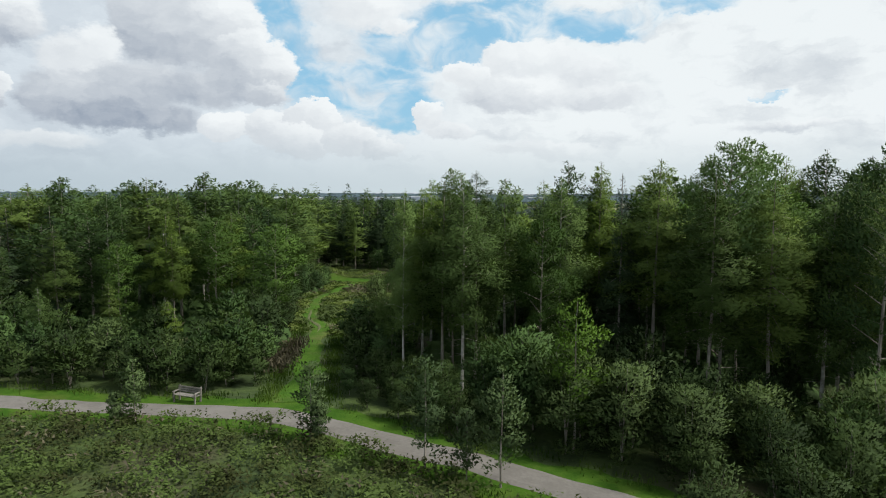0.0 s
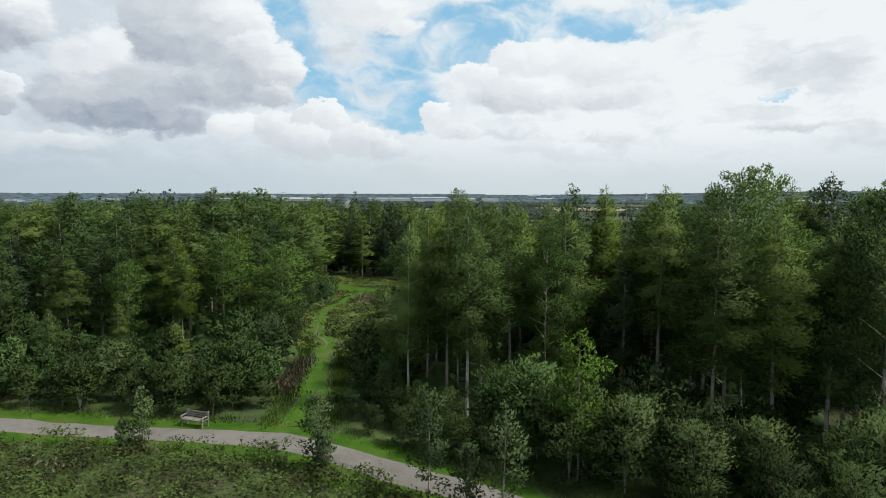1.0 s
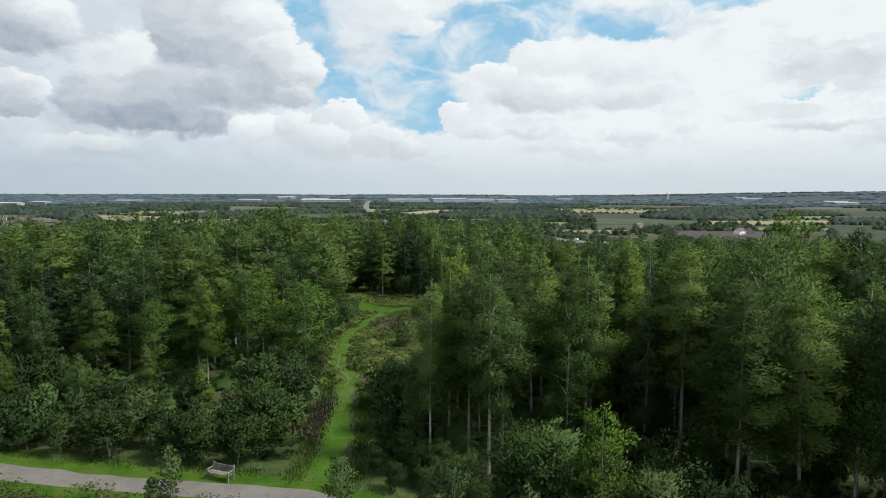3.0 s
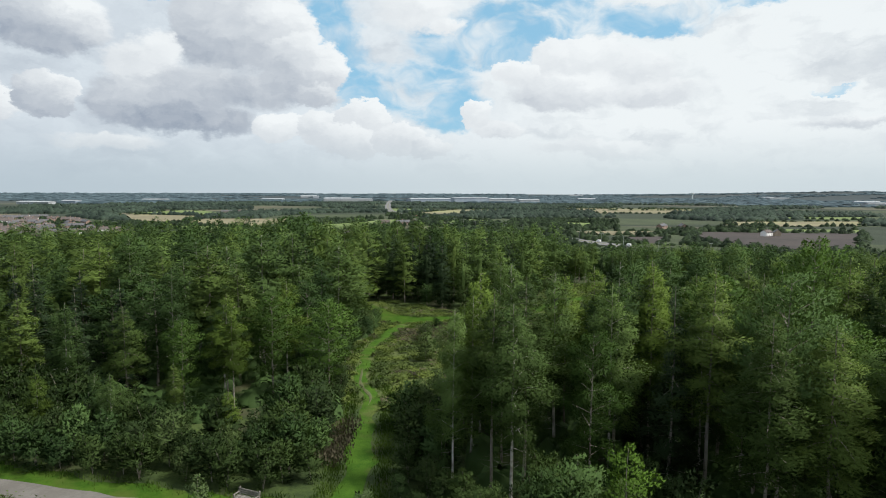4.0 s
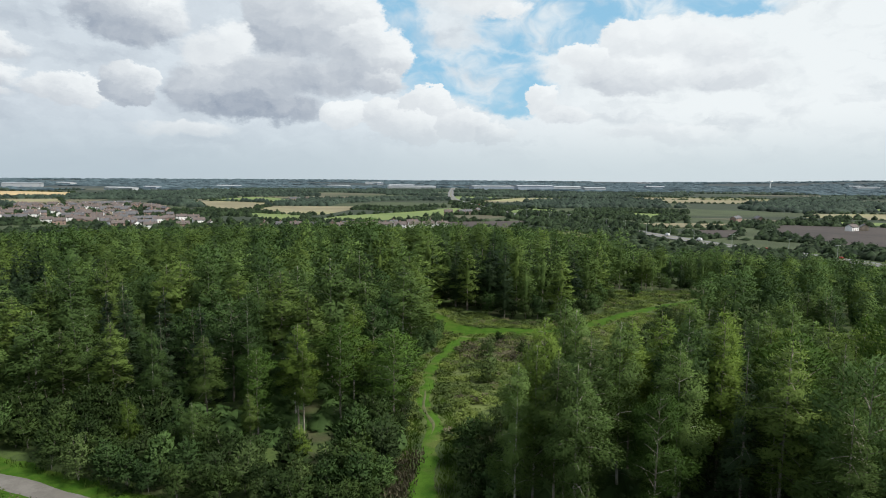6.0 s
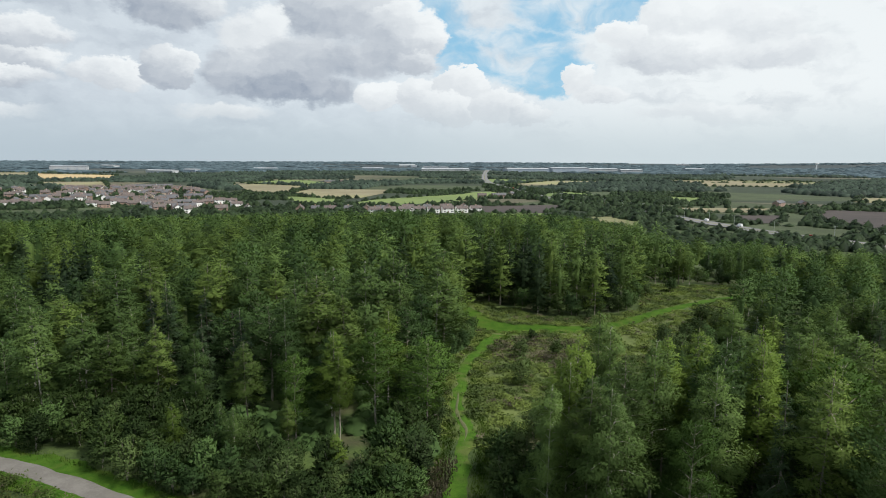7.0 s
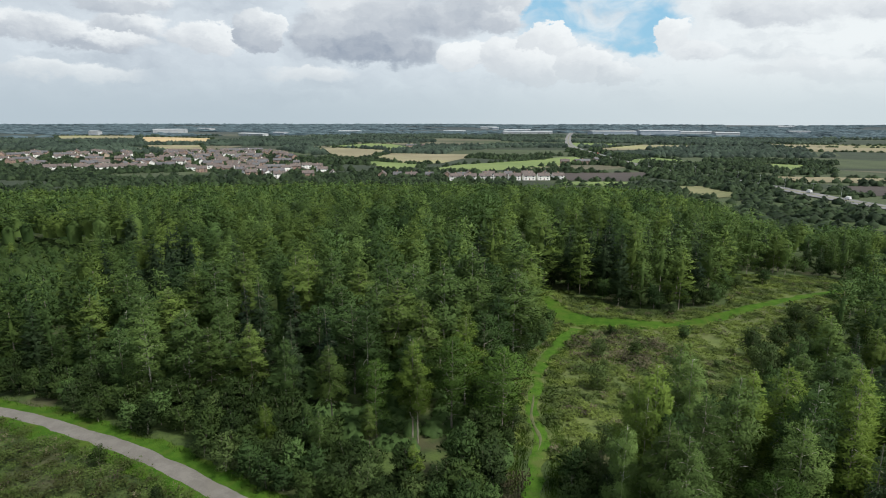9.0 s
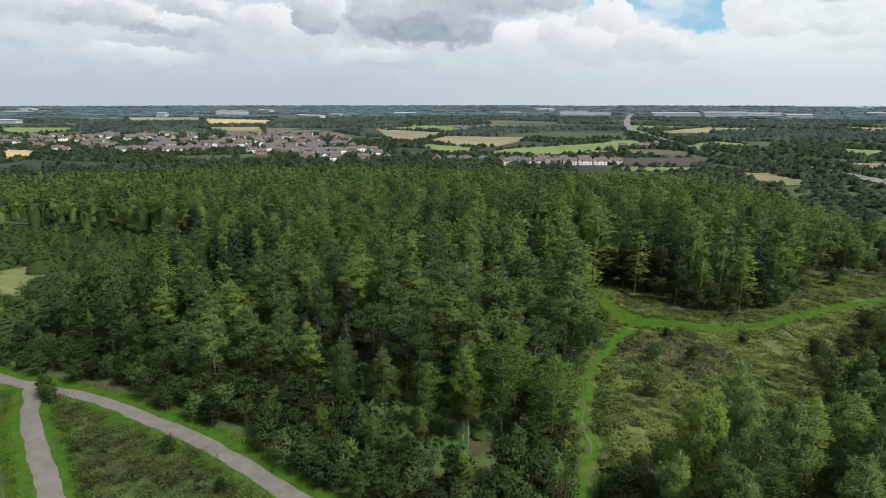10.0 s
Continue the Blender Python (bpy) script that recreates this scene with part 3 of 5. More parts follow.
def plant(kind, x, y, H, which=None, turn=None, girth=(1.05, 1.45)):
    """Stands a tree on the ground: the first of its form is built, later ones are copies of it."""
    which = int(rng.integers(len(protos[kind]))) if which is None else which
    turn = rng.uniform(0, 360) if turn is None else turn
    far = math.hypot(x, y)
    form = kind + ("_close" if far < 46 else "_near" if far < 68 else "")
    spec = protos[form][which]
    m = pose(x, y, float(ground_z(x, y)) - 0.05, 0, 0, turn)
    wide = rng.uniform(*girth)
    if (form, which) not in made:
        ob = tree(spec[0], TREE_LABEL[kind], spec[1], spec[2], spec[3], spec[4], spec[5], size={"e": 0.42, "r": 0.60}.get(form[-1] if "_" in form else "", 0.82))
        made[form, which] = ob
        ob.matrix_basis = m
    else:
        ob = copy_thing(made[form, which], m)
    ob.scale = (H / 12 * wide, H / 12 * wide, H / 12)
    tagged(ob, group=kind + " trees of the wood")
    return ob


def wood_here(x, y):
    """Where trees stand: not on the paths, the glade, the meadow or the camera's side of the path."""
    x, y = np.atleast_1d(x), np.atleast_1d(y)
    r, b = np.hypot(x, y), np.degrees(np.arctan2(x, y))
    edge = np.interp(b, [-75, -62, -41, -25, -9, -1, 4, 10, 20, 40], [600, 600, 550, 500, 450, 430, 320, 280, 260, 250])
    front = np.interp(x, [-160, -90, -60, -40, -18, -10, -6, -1, 9, 12, 16, 24, 40], [58, 53, 52, 50.5, 52, 52, 44, 39.5, 39.5, 34, 31.5, 29, 24])
    ok = (r < edge) & (y > front)
    ok &= ~inside(GLADE, x, y) & ~inside(MEADOW, x, y)
    ok &= (near_line(ride_line, x, y) > 3.2) & (near_line(cross_line, x, y) > 4.0)
    return ok & ~((x > -12.5) & (x < -4.2) & (y < 62))


def scatter(step, r0, r1, b0, b1):
    n = int(2 * r1 / step)
    gx, gy = np.meshgrid((np.arange(n) - n / 2) * step, (np.arange(n) - n / 2) * step)
    x = gx.ravel() + rng.uniform(-0.38, 0.38, n * n) * step
    y = gy.ravel() + rng.uniform(-0.38, 0.38, n * n) * step
    r, b = np.hypot(x, y), np.degrees(np.arctan2(x, y))
    ok = (r >= r0) & (r < r1) & (b > b0) & (b < b1)
    x, y = x[ok], y[ok]
    ok = wood_here(x, y)
    return x[ok], y[ok]


def species(x, y):
    """Blocks of planting: mostly larch and birch, with dark spruce and broadleaf stands."""
    v = noise.noise(Vector((x * 0.03, y * 0.03, 2.0)))
    u = rng.uniform()
    if -6 < x <= 6 and y <= 54:
        return "birch" if u < 0.60 else "larch" if u < 0.80 else "broad"
    if x > -10 and x < 20 and 54 < y < 108:
        return "birch" if u < 0.55 else "broad"
    if x > 6 and y < 62:
        return "larch" if u < 0.46 else "spruce" if u < 0.54 else "birch" if u < 0.86 else "broad"
    if v > 0.22 or (y > 110 and y < 150 and x > -22 and x < 16 and u < 0.35):
        return "spruce" if u < 0.45 else "larch" if u < 0.75 else "birch"
    if v < -0.25:
        return "broad" if u < 0.45 else "birch" if u < 0.85 else "larch"
    return "larch" if u < 0.42 else "birch" if u < 0.80 else "broad" if u < 0.92 else "spruce"


def height(x, y):
    r = math.hypot(x, y)
    if x < -12:
        h = np.interp(y, [50, 58, 70], [10.8, 11.8, 15.2])
    else:
        h = np.interp(x, [-8, 0, 12, 26], [13.2, 14.0, 14.2, 15.4]) if y < 56 else 14.0
        if 56 < y < 108:
            h = np.interp(x, [10, 26], [6.2, 12.5])
    h = np.interp(r, [150, 250], [float(h) + (1.2 if y > 110 else 0), 12.4])
    if x < -104 and y < 112:
        h = 5.5
    if x > 20 and y > 100:
        h = h * 0.8
    return float(h) * (0.70 + 0.42 * rng.uniform() ** 0.7)


# trees that stand out
KEY = [("larch", -24.3, 54.9, 11.4, 0), ("larch", -23.4, 54.2, 9.6, 1), ("birch", -21.7, 64.0, 11.6, 0), ("larch", 0.0, 41.1, 14.2, 2), ("birch", 1.3, 40.4, 13.6, 1),
       ("larch", 14.1, 33.0, 14.4, 0), ("larch", 17.3, 33.2, 14.2, 3), ("birch", 20.4, 33.6, 13.8, 2), ("larch", 21.6, 33.2, 14.6, 1), ("larch", 2.3, 43.6, 15.0, 1),
       ("broad", 6.3, 40.6, 11.6, 0), ("birch", 5.1, 49.0, 14.4, 3), ("spruce", 11.6, 41.2, 14.6, 0), ("larch", 13.8, 41.0, 15.6, 2), ("larch", 16.6, 40.2, 15.8, 1), ("birch", 8.4, 44.0, 14.2, 0),
       ("broad", -28.0, 54.0, 9.0, 1), ("birch", -30.5, 47.2, 6.0, 1), ("birch", -36.2, 46.6, 6.2, 0), ("larch", -27.0, 50.6, 6.0, 2), ("birch", -33.2, 49.2, 5.4, 3), ("larch", -20.4, 46.4, 5.2, 1), ("larch", -32.6, 52.8, 10.6, 3), ("birch", -38.0, 52.4, 10.8, 2)]
BRIGHT = {0: (GOLD, "yellow-green larch with a bare grey trunk"), 1: (GOLD, "yellow-green larch with a bare grey trunk"), 2: (GOLD, "tall birch with yellowing drooping foliage")}
for i, (kind, x, y, H, w) in enumerate(KEY):
    ob = plant(kind, x, y, H, w, girth=(0.88, 1.1))
    mat, label = BRIGHT.get(i, (VIVID, "broadleaf tree with fresh vivid green leaves") if kind == "broad" else (None, ""))
    if mat:
        tagged(ob, label)
        slot = [c for c in ob.children if c.name.startswith("crown")][0].material_slots[0]
        slot.link, slot.material = "OBJECT", mat
kx, ky = np.array([k[1] for k in KEY]), np.array([k[2] for k in KEY])
NEAR = 98
def front_stand(x, y):
    """The close stand of tall trees just across the path."""
    return x > -6 and y < 58


for step, close in ((5.3, False), (3.7, True)):
    xs, ys = scatter(step, 30, 70 if close else NEAR, -66, 39)
    for x, y in zip(xs, ys):
        if front_stand(x, y) == close and np.hypot(kx - x, ky - y).min() > 2.2 and np.hypot(kx[:3] - x, ky[:3] - y).min() > 3.8:
            plant(species(x, y), x, y, height(x, y), girth=(0.80, 1.10) if close else (1.05, 1.45))

# the wood farther off, joined by kind
FORMS = {}
for kind in ("larch", "birch", "broad", "spruce"):
    for level, n, size, core, low in (("mid", 1350, 1.2, (6, 2, 0.16), 0.0), ("mid_top", 1000, 1.08, (6, 2, 0.55), 0.30), ("far", 320, 2.0, (5, 2, 0.18), 0.0), ("far_top", 190, 2.0, (5, 2, 0.6), 0.35), ("rim", 36, 3.8, (5, 2, 0.6), 0.3)):
        FORMS[kind, level] = [tree_shape(kind, 12.0, n, 900 + i * 13 + n, size, 3, False, 0.0, core, low, 0.13 if level in ("mid", "far") else None)[1:] for i in range(5)]
CROWN_OF = {"larch": LARCH, "birch": BIRCH, "broad": BROAD, "spruce": SPRUCE}
for level, step, r0, r1, hmul in (("mid", 5.5, NEAR, 200, 1.0), ("far", 5.8, 200, 330, 1.0), ("rim", 6.2, 330, 602, 1.0)):
    xs, ys = scatter(step, r0, r1, -66, 39 if level == "mid" else 34)
    lots, ways, tints = ({k: [] for k in CROWN_OF} for _ in range(3))
    posts, post_faces = [], []
    deep = np.all([wood_here(xs + a, ys + b) for a, b in ((9, 0), (-9, 0), (0, 9), (0, -9), (7, -7), (-7, -7), (0, -18), (12, -15), (22, -14))], 0)
    for x, y, hid in zip(xs, ys, deep):
        kind = species(x, y)
        V, N = FORMS[kind, level + "_top" if hid and level != "rim" else level][int(rng.integers(5))]
        H, a, w = height(x, y), rng.uniform(0, 6.28), rng.uniform(1.1, 1.45)
        c, s = math.cos(a) * H / 12 * w, math.sin(a) * H / 12 * w
        z = float(ground_z(x, y))
        lots[kind].append(V @ np.array([[c, s, 0], [-s, c, 0], [0, 0, H / 12]]) + np.array([x, y, z]))
        c, s = math.cos(a), math.sin(a)
        ways[kind].append(N @ np.array([[c, s, 0], [-s, c, 0], [0, 0, 1]]))
        tints[kind].append(np.full(len(V), rng.uniform()))
        if level != "rim" and not hid:
            tube(posts, post_faces, [(x, y, z - 0.2), (x, y, z + H * 0.8)], [0.13, 0.05], 3)
    for kind, sets in lots.items():
        if sets:
            V = np.concatenate(sets)
            mat = leafage(kind + "_woodland", *TINT[kind], speck=0.25, joined=True)
            me = mesh_of("woodland", V, triangles(V), mat, soft=np.concatenate(ways[kind]))
            me.attributes.new("tree_tint", "FLOAT", "POINT").data.foreach_set("value", np.concatenate(tints[kind]))
            tagged(new("woodland", me), "dense plantation of " + kind.replace("broad", "broadleaf") + " trees on the hillside", "woodland", kind="stuff")
    if posts:
        tagged(new("woodland_trunks", mesh_of("woodland_trunks", posts, post_faces, BARK)), "grey trunks of a dense plantation", "woodland", kind="stuff")

# ---- shrubs ----
SHRUBS = {
    "thorn": (SHRUB, "rounded dark green hawthorn shrub at the wood's edge", 1600, 0.84),
    "sallow": (SALLOW, "grey-green sallow shrub at the wood's edge", 1650, 0.80),
    "hazel": (BROAD, "fresh green hazel shrub at the wood's edge", 1600, 0.92),
}
shrub_made = {}


def plant_shrub(sort, x, y, H, wide=1.15):
    mat, label, n, size = SHRUBS[sort]
    close = math.hypot(x, y) < 42
    form = int(rng.integers(3)) + 10 * close
    m = pose(x, y, float(ground_z(x, y)) - 0.05, 0, 0, rng.uniform(0, 360))
    if (sort, form) not in shrub_made:
        ob = tree("shrub", label, 4.0, int(n * 2.9) if close else n, 300 + form * 17 + len(sort), mat, BARK, "shrub", size * (0.58 if close else 1.0))
        ob.matrix_basis = m
        shrub_made[sort, form] = ob
    else:
        ob = copy_thing(shrub_made[sort, form], m)
    k = H / 4
    ob.scale = (k * wide, k * wide, k)
    return tagged(ob, group=sort + " shrubs")


def off_path(x, y, d=2.3):
    return near_line(walk_line, [x], [y])[0] > d and near_line(branch_line, [x], [y])[0] > d and near_line(ride_line, [x], [y])[0] > 1.9


for x in np.arange(-98, -14, 2.3):
    edge = float(np.interp(x, [-100, -75, -65, -54, -44, -35, -28, -12], [46, 46.2, 46, 44.6, 43, 41.2, 40, 39.4]))
    for row in range(4):
        px, py = x + rng.uniform(-0.9, 0.9), edge + 1.6 + row * 2.6 + rng.uniform(-0.6, 0.6)
        if off_path(px, py, 2.5) and py < 53 and px < -13.2 and not (-30 < px < -19 and py > 48.6):
            H = rng.uniform(2.4, 3.8) + 0.5 * row
            # beyond x -36 more of the darker thorn, its colour standing in for shade
            plant_shrub("thorn" if px < -36 and rng.uniform() < 0.6 else ("thorn", "hazel", "sallow", "thorn")[int(rng.integers(4))], px, py, H, rng.uniform(1.1, 1.45))
# both sides of the ride, and before the trees across the path
for x, y, H, sort in ((-14.6, 46, 3.6, "thorn"), (-15.2, 50, 4.2, "hazel"), (-16, 55, 4.4, "thorn"), (-18.2, 60, 4.6, "thorn"), (-19, 66, 4.8, "hazel"), (-20, 73, 4.8, "sallow"), (-20.5, 80, 4.5, "thorn"),
                      (-20.3, 88, 4, "hazel"), (-20.5, 95, 4, "thorn"), (-12.7, 42.2, 2.8, "thorn"), (-13.2, 45, 3.4, "hazel"), (-13.6, 48.6, 3.4, "thorn"), (-14.6, 41.8, 3.2, "thorn"), (-5.8, 42.5, 3.0, "thorn"), (-4.2, 40.0, 3.2, "thorn"), (-3.6, 43.5, 4.2, "hazel"), (-6.2, 47, 4, "thorn"), (-2.0, 38.2, 3.0, "thorn"),
                      (-7.4, 52, 4.2, "hazel"), (-0.3, 35.9, 3.4, "thorn"), (2.6, 34.6, 4.6, "hazel"), (5.0, 34.4, 5.6, "hazel"), (7.4, 33.4, 5.2, "sallow"), (9.8, 32.2, 6.0, "sallow"), (12.0, 30.0, 5.0, "thorn"),
                      (3.4, 37.4, 4.6, "thorn"), (9.0, 36.0, 5.0, "thorn"), (14.6, 29.2, 4.6, "sallow"), (17.0, 27.6, 4.8, "sallow"), (19.8, 27.4, 5.2, "hazel"), (22.4, 25.2, 5.2, "sallow"),
                      (6.2, 31.4, 5.2, "sallow"), (8.8, 30.6, 5.2, "sallow"), (4.0, 33.2, 5.2, "hazel"), (11.2, 28.4, 4.8, "sallow"), (9.4, 22.6, 3.6, "sallow"), (12.8, 22.2, 4.3, "sallow"), (15.6, 24.2, 4.6, "thorn"),
                      (18.2, 25.6, 5.8, "sallow"), (21.5, 28.4, 6.2, "sallow"), 
                      (20.0, 22.0, 4.0, "sallow"), (25.0, 28.0, 5.0, "hazel"), (-77.6, 43.4, 3.2, "thorn"), (-75.3, 42.9, 2.4, "hazel"), (-79.0, 44.2, 2.6, "thorn"), (-50.5, 39.6, 2.2, "thorn"), (-47.0, 36.0, 1.6, "sallow"), (-41.0, 37.3, 1.7, "thorn")):
    plant_shrub(sort, x, y, H)
for x, y, H, sort in ((-4.6, 37.7, 2.0, "thorn"), (-2.6, 36.1, 2.4, "thorn"), (-0.8, 34.6, 2.7, "hazel"), (-6.0, 40.0, 1.9, "hazel"), (-3.2, 38.9, 2.6, "thorn"), (0.8, 33.5, 2.9, "thorn"), (-5.6, 43.6, 2.8, "thorn"), (-4.8, 46.4, 3.6, "hazel"), (-5.8, 49.6, 3.4, "thorn"), (-5.2, 52.8, 3.8, "sallow"), (-6.4, 56.2, 3.2, "thorn"), (-3.4, 49.0, 4.2, "thorn"), (-2.6, 53.6, 4.4, "hazel"), (-5.0, 59.6, 3.0, "sallow")):
    plant_shrub(sort, x, y, H)
# thick growth along the wood's side of the ride
for y in np.arange(54, 116, 1.9):
    rx = float(np.interp(y, ride_line[:, 1], ride_line[:, 0]))
    for row in range(2):
        plant_shrub(("thorn", "hazel", "thorn", "sallow")[int(rng.integers(4))], rx - 3.4 - 2.6 * row + rng.uniform(-0.5, 0.5) - max(0, y - 100) * 0.5, y + rng.uniform(-0.6, 0.6), rng.uniform(2.2, 3.6) + 1.6 * row, 1.15)
# young growth between the glade and the tall trees
for i in range(150):
    x, y = rng.uniform(-8, 20), rng.uniform(54, 112)
    if wood_here(x, y)[0]:
        plant_shrub(("hazel", "sallow", "thorn", "hazel")[int(rng.integers(4))], x, y, rng.uniform(2.6, 5.0), 0.95)
# foliage down to the ground along the far side of the glade
rim_line = spline([(-31, 118), (-23, 129), (-8, 120), (1, 121), (9.5, 130), (12, 150), (13, 160), (17, 164), (24, 168), (32, 170), (42, 166), (52, 158)], 2.2)
for x, y in rim_line:
    plant_shrub(("thorn", "hazel", "thorn")[int(rng.integers(3))], x + rng.uniform(-0.8, 0.8), y + rng.uniform(0, 1.6), rng.uniform(2.6, 5.0), 1.1)
# more shrubs under the tall trees across the path
for i in range(26):
    x, y = rng.uniform(11, 36), rng.uniform(23, 37)
    if off_path(x, y, 3.0):
        plant_shrub(("thorn", "sallow", "hazel")[int(rng.integers(3))], x, y, rng.uniform(2.6, 4.6))
# young ash, yellow-green, above the shrubs
ash = tree("broad", "young ash with bright yellow-green leaves", 8.0, 2600, 77, LIME, BARK, size=0.6)
ash.matrix_basis = pose(6.6, 31.6, 0.5, 0, 0, 40)
ash.scale = (0.95, 0.95, 1.0)
# young trees that stand singly on the camera's side of the path
for i, (x, y, H) in enumerate(((-0.9, 29.4, 5.4), (2.5, 27.6, 5.4), (1.0, 28.2, 3.4), (-7.0, 33.0, 4.3), (-6.5, 32.4, 2.4), (-17.4, 35.2, 3.7), (-18.3, 34.8, 2.0))):
    young = tree("sapling", "slender young tree with airy grey-green leaves", H, 1000 + 120 * int(H), 500 + i, YOUNG, BARK, size=0.42 + 0.02 * H)
    young.matrix_basis = pose(x, y, float(ground_z(x, y)) - 0.05, 0, 0, 50 * i)
    tagged(young, group="young trees beside the path")
# bushes of the glade
GLADE_BUSHES = [(-8, 76.5, 3.6, 1.3, "sallow"), (-9.4, 89, 3.0, 1.4, "sallow"), (-8.5, 102, 1.8, 1.5, "thorn"), (-4.1, 91.3, 2.6, 1.3, "thorn"), (-18.8, 92.6, 3.4, 1.1, "hazel"), (12.9, 85.5, 6.0, 1.1, "sallow"),
                (12.3, 99.5, 4.8, 1.2, "sallow"), (21.3, 119.8, 4.0, 1.5, "thorn"), (17.2, 91.1, 4.6, 1.3, "hazel"), (25.4, 114, 4.2, 1.4, "thorn"), (16, 104, 4.0, 1.3, "thorn"), (19, 110, 3.6, 1.4, "thorn"), (20.5, 98, 4.4, 1.3, "sallow")]
for x, y, H, wide, sort in GLADE_BUSHES:
    plant_shrub(sort, x, y, H, wide)
for i in range(46):
    x, y = rng.uniform(-16, 24), rng.uniform(58, 150)
    if inside(GLADE, x, y)[0] and off_path(x, y) and near_line(cross_line, [x], [y])[0] > 3.4 and (y < 76 or x > 9 or i % 4 == 0):
        plant_shrub(("sallow", "hazel", "sallow")[int(rng.integers(3))], x, y, rng.uniform(1.2, 2.6) + 1.2 * (x > 9), rng.uniform(1.2, 1.6))

# ---- the plain: fields, hedges, houses, road ----
CROP = {
    "wheat": (solid("ripe_wheat", (0.27, 0.20, 0.105), (0.38, 0.29, 0.155), 60, 0.9, 0), "ripe golden wheat field on the plain"),
    "stubble": (solid("dry_stubble", (0.125, 0.112, 0.066), (0.185, 0.166, 0.102), 80, 0.9, 0, second=(0.20, 0.20, 0.09)), "tan harvested stubble field on the plain"),
    "pasture": (solid("pasture_grass", (0.085, 0.125, 0.036), (0.125, 0.165, 0.052), 90, 0.9, 0), "green pasture field on the plain"),
    "plough": (solid("ploughed_soil", (0.030, 0.025, 0.024), (0.048, 0.040, 0.036), 60, 0.95, 0), "dark brown ploughed field on the plain"),
    "rough": (solid("rough_grassland", (0.085, 0.095, 0.040), (0.145, 0.142, 0.070), 40, 0.95, 0), "rough dry grassland on the plain"),
}
FIELDS = []


def field(sort, *poly):
    mat, label = CROP[sort]
    poly = list(poly)
    FIELDS.append(poly)
    return sheet("field", poly, mat, 0.35, label, "field", 160.0)


field("wheat", (-931, 495), (-858, 509), (-771, 447), (-722, 382))
field("wheat", (-1751, 1629), (-1434, 1621), (-1253, 1411), (-1175, 1303), (-1294, 1202))
field("stubble", (-1259, 1163), (-1126, 1233), (-960, 1058), (-1105, 1044))
field("pasture", (-1674, 897), (-1516, 986), (-1341, 866), (-1356, 756), (-1430, 765))
field("pasture", (-1616, 1209), (-1489, 1195), (-1411, 1120), (-1471, 1105))
field("stubble", (-2092, 1559), (-1851, 1712), (-1625, 1485), (-1820, 1370))
field("pasture", (-796, 1296), (-788, 1497), (-712, 1479), (-534, 1266), (-529, 1187), (-738, 1257))
field("stubble", (-782, 1203), (-730, 1244), (-519, 1166), (-532, 1087), (-483, 873), (-563, 932))
field("stubble", (-477, 906), (-520, 1072), (-338, 1099), (-336, 1009), (-327, 851), (-365, 819))
field("pasture", (-455, 855), (-339, 820), (-324, 770), (-348, 718), (-424, 804))
field("pasture", (-301, 731), (-295, 829), (-205, 993), (-191, 1062), (-161, 1093), (-128, 1016), (-145, 890), (-171, 834), (-229, 730), (-282, 696))
field("stubble", (-186, 817), (-146, 885), (-141, 838), (-160, 738), (-174, 756))
field("plough", (-135, 745), (-33, 796), (-20, 758), (-39, 675), (-116, 656))
field("pasture", (-113, 639), (-44, 666), (-44, 622), (-106, 602))
field("pasture", (-70, 1059), (-30, 1125), (13, 1069), (-4, 949), (-64, 979))
field("stubble", (-179, 1410), (-87, 1698), (39, 1689), (31, 1510), (-165, 1338))
field("pasture", (-283, 1753), (-147, 1724), (-183, 1509), (-242, 1532))
field("pasture", (120, 1031), (180, 1017), (156, 875), (128, 873), (110, 962))
field("rough", (-11, 638), (27, 646), (62, 577), (31, 549), (-7, 605))
field("stubble", (75, 791), (225, 814), (205, 742), (103, 728))
field("stubble", (217, 1864), (634, 1793), (482, 1495), (265, 1477))
field("plough", (152, 697), (209, 715), (182, 626), (144, 608))
field("plough", (272, 805), (473, 790), (325, 543), (278, 536), (242, 586), (220, 652))
field("stubble", (429, 1091), (680, 1137), (580, 969), (450, 948), (376, 977))
field("pasture", (322, 897), (521, 871), (486, 812), (303, 843))
field("pasture", (530, 1285), (802, 1341), (721, 1205), (509, 1233))
field("rough", (216, 1887), (536, 1875), (878, 1622), (800, 1479), (570, 1724), (194, 1689))

ROAD = [(215, 430), (180, 497), (156, 522), (128, 572), (102, 630), (59, 722), (31, 768), (0, 815), (-41, 899), (-113, 1101), (-240, 1523), (-335, 2045), (-446, 2803)]
ASPHALT = solid("grey_asphalt", (0.11, 0.11, 0.115), (0.155, 0.155, 0.16), 20, 0.9, 0)


def long_strip(name, points, width, mat, lift, label, category):
    line = spline(points, 12.0)
    d = np.gradient(line, axis=0)
    d /= np.linalg.norm(d, axis=1)[:, None]
    side = np.stack([d[:, 1], -d[:, 0]], 1) * width / 2
    V = np.stack([line - side, line + side], 1).reshape(-1, 2)
    V = np.column_stack([V, ground_z(V[:, 0], V[:, 1]) + lift])
    F = np.array([(2 * i, 2 * i + 1, 2 * i + 3, 2 * i + 2) for i in range(len(line) - 1)])
    return tagged(new(name, mesh_of(name, V, F, mat)), label, category, kind="structure"), line


ob, road_line = long_strip("road", ROAD, 19, ASPHALT, 0.9, "grey dual carriageway across the plain", "road")
long_strip("road_median", ROAD, 2.4, CROP["rough"][0], 1.0, "grass strip between two carriageways", "road")

# houses
WHITEWASH = solid("white_render", (0.74, 0.73, 0.71), (0.84, 0.83, 0.81), 3, 0.9, 0)
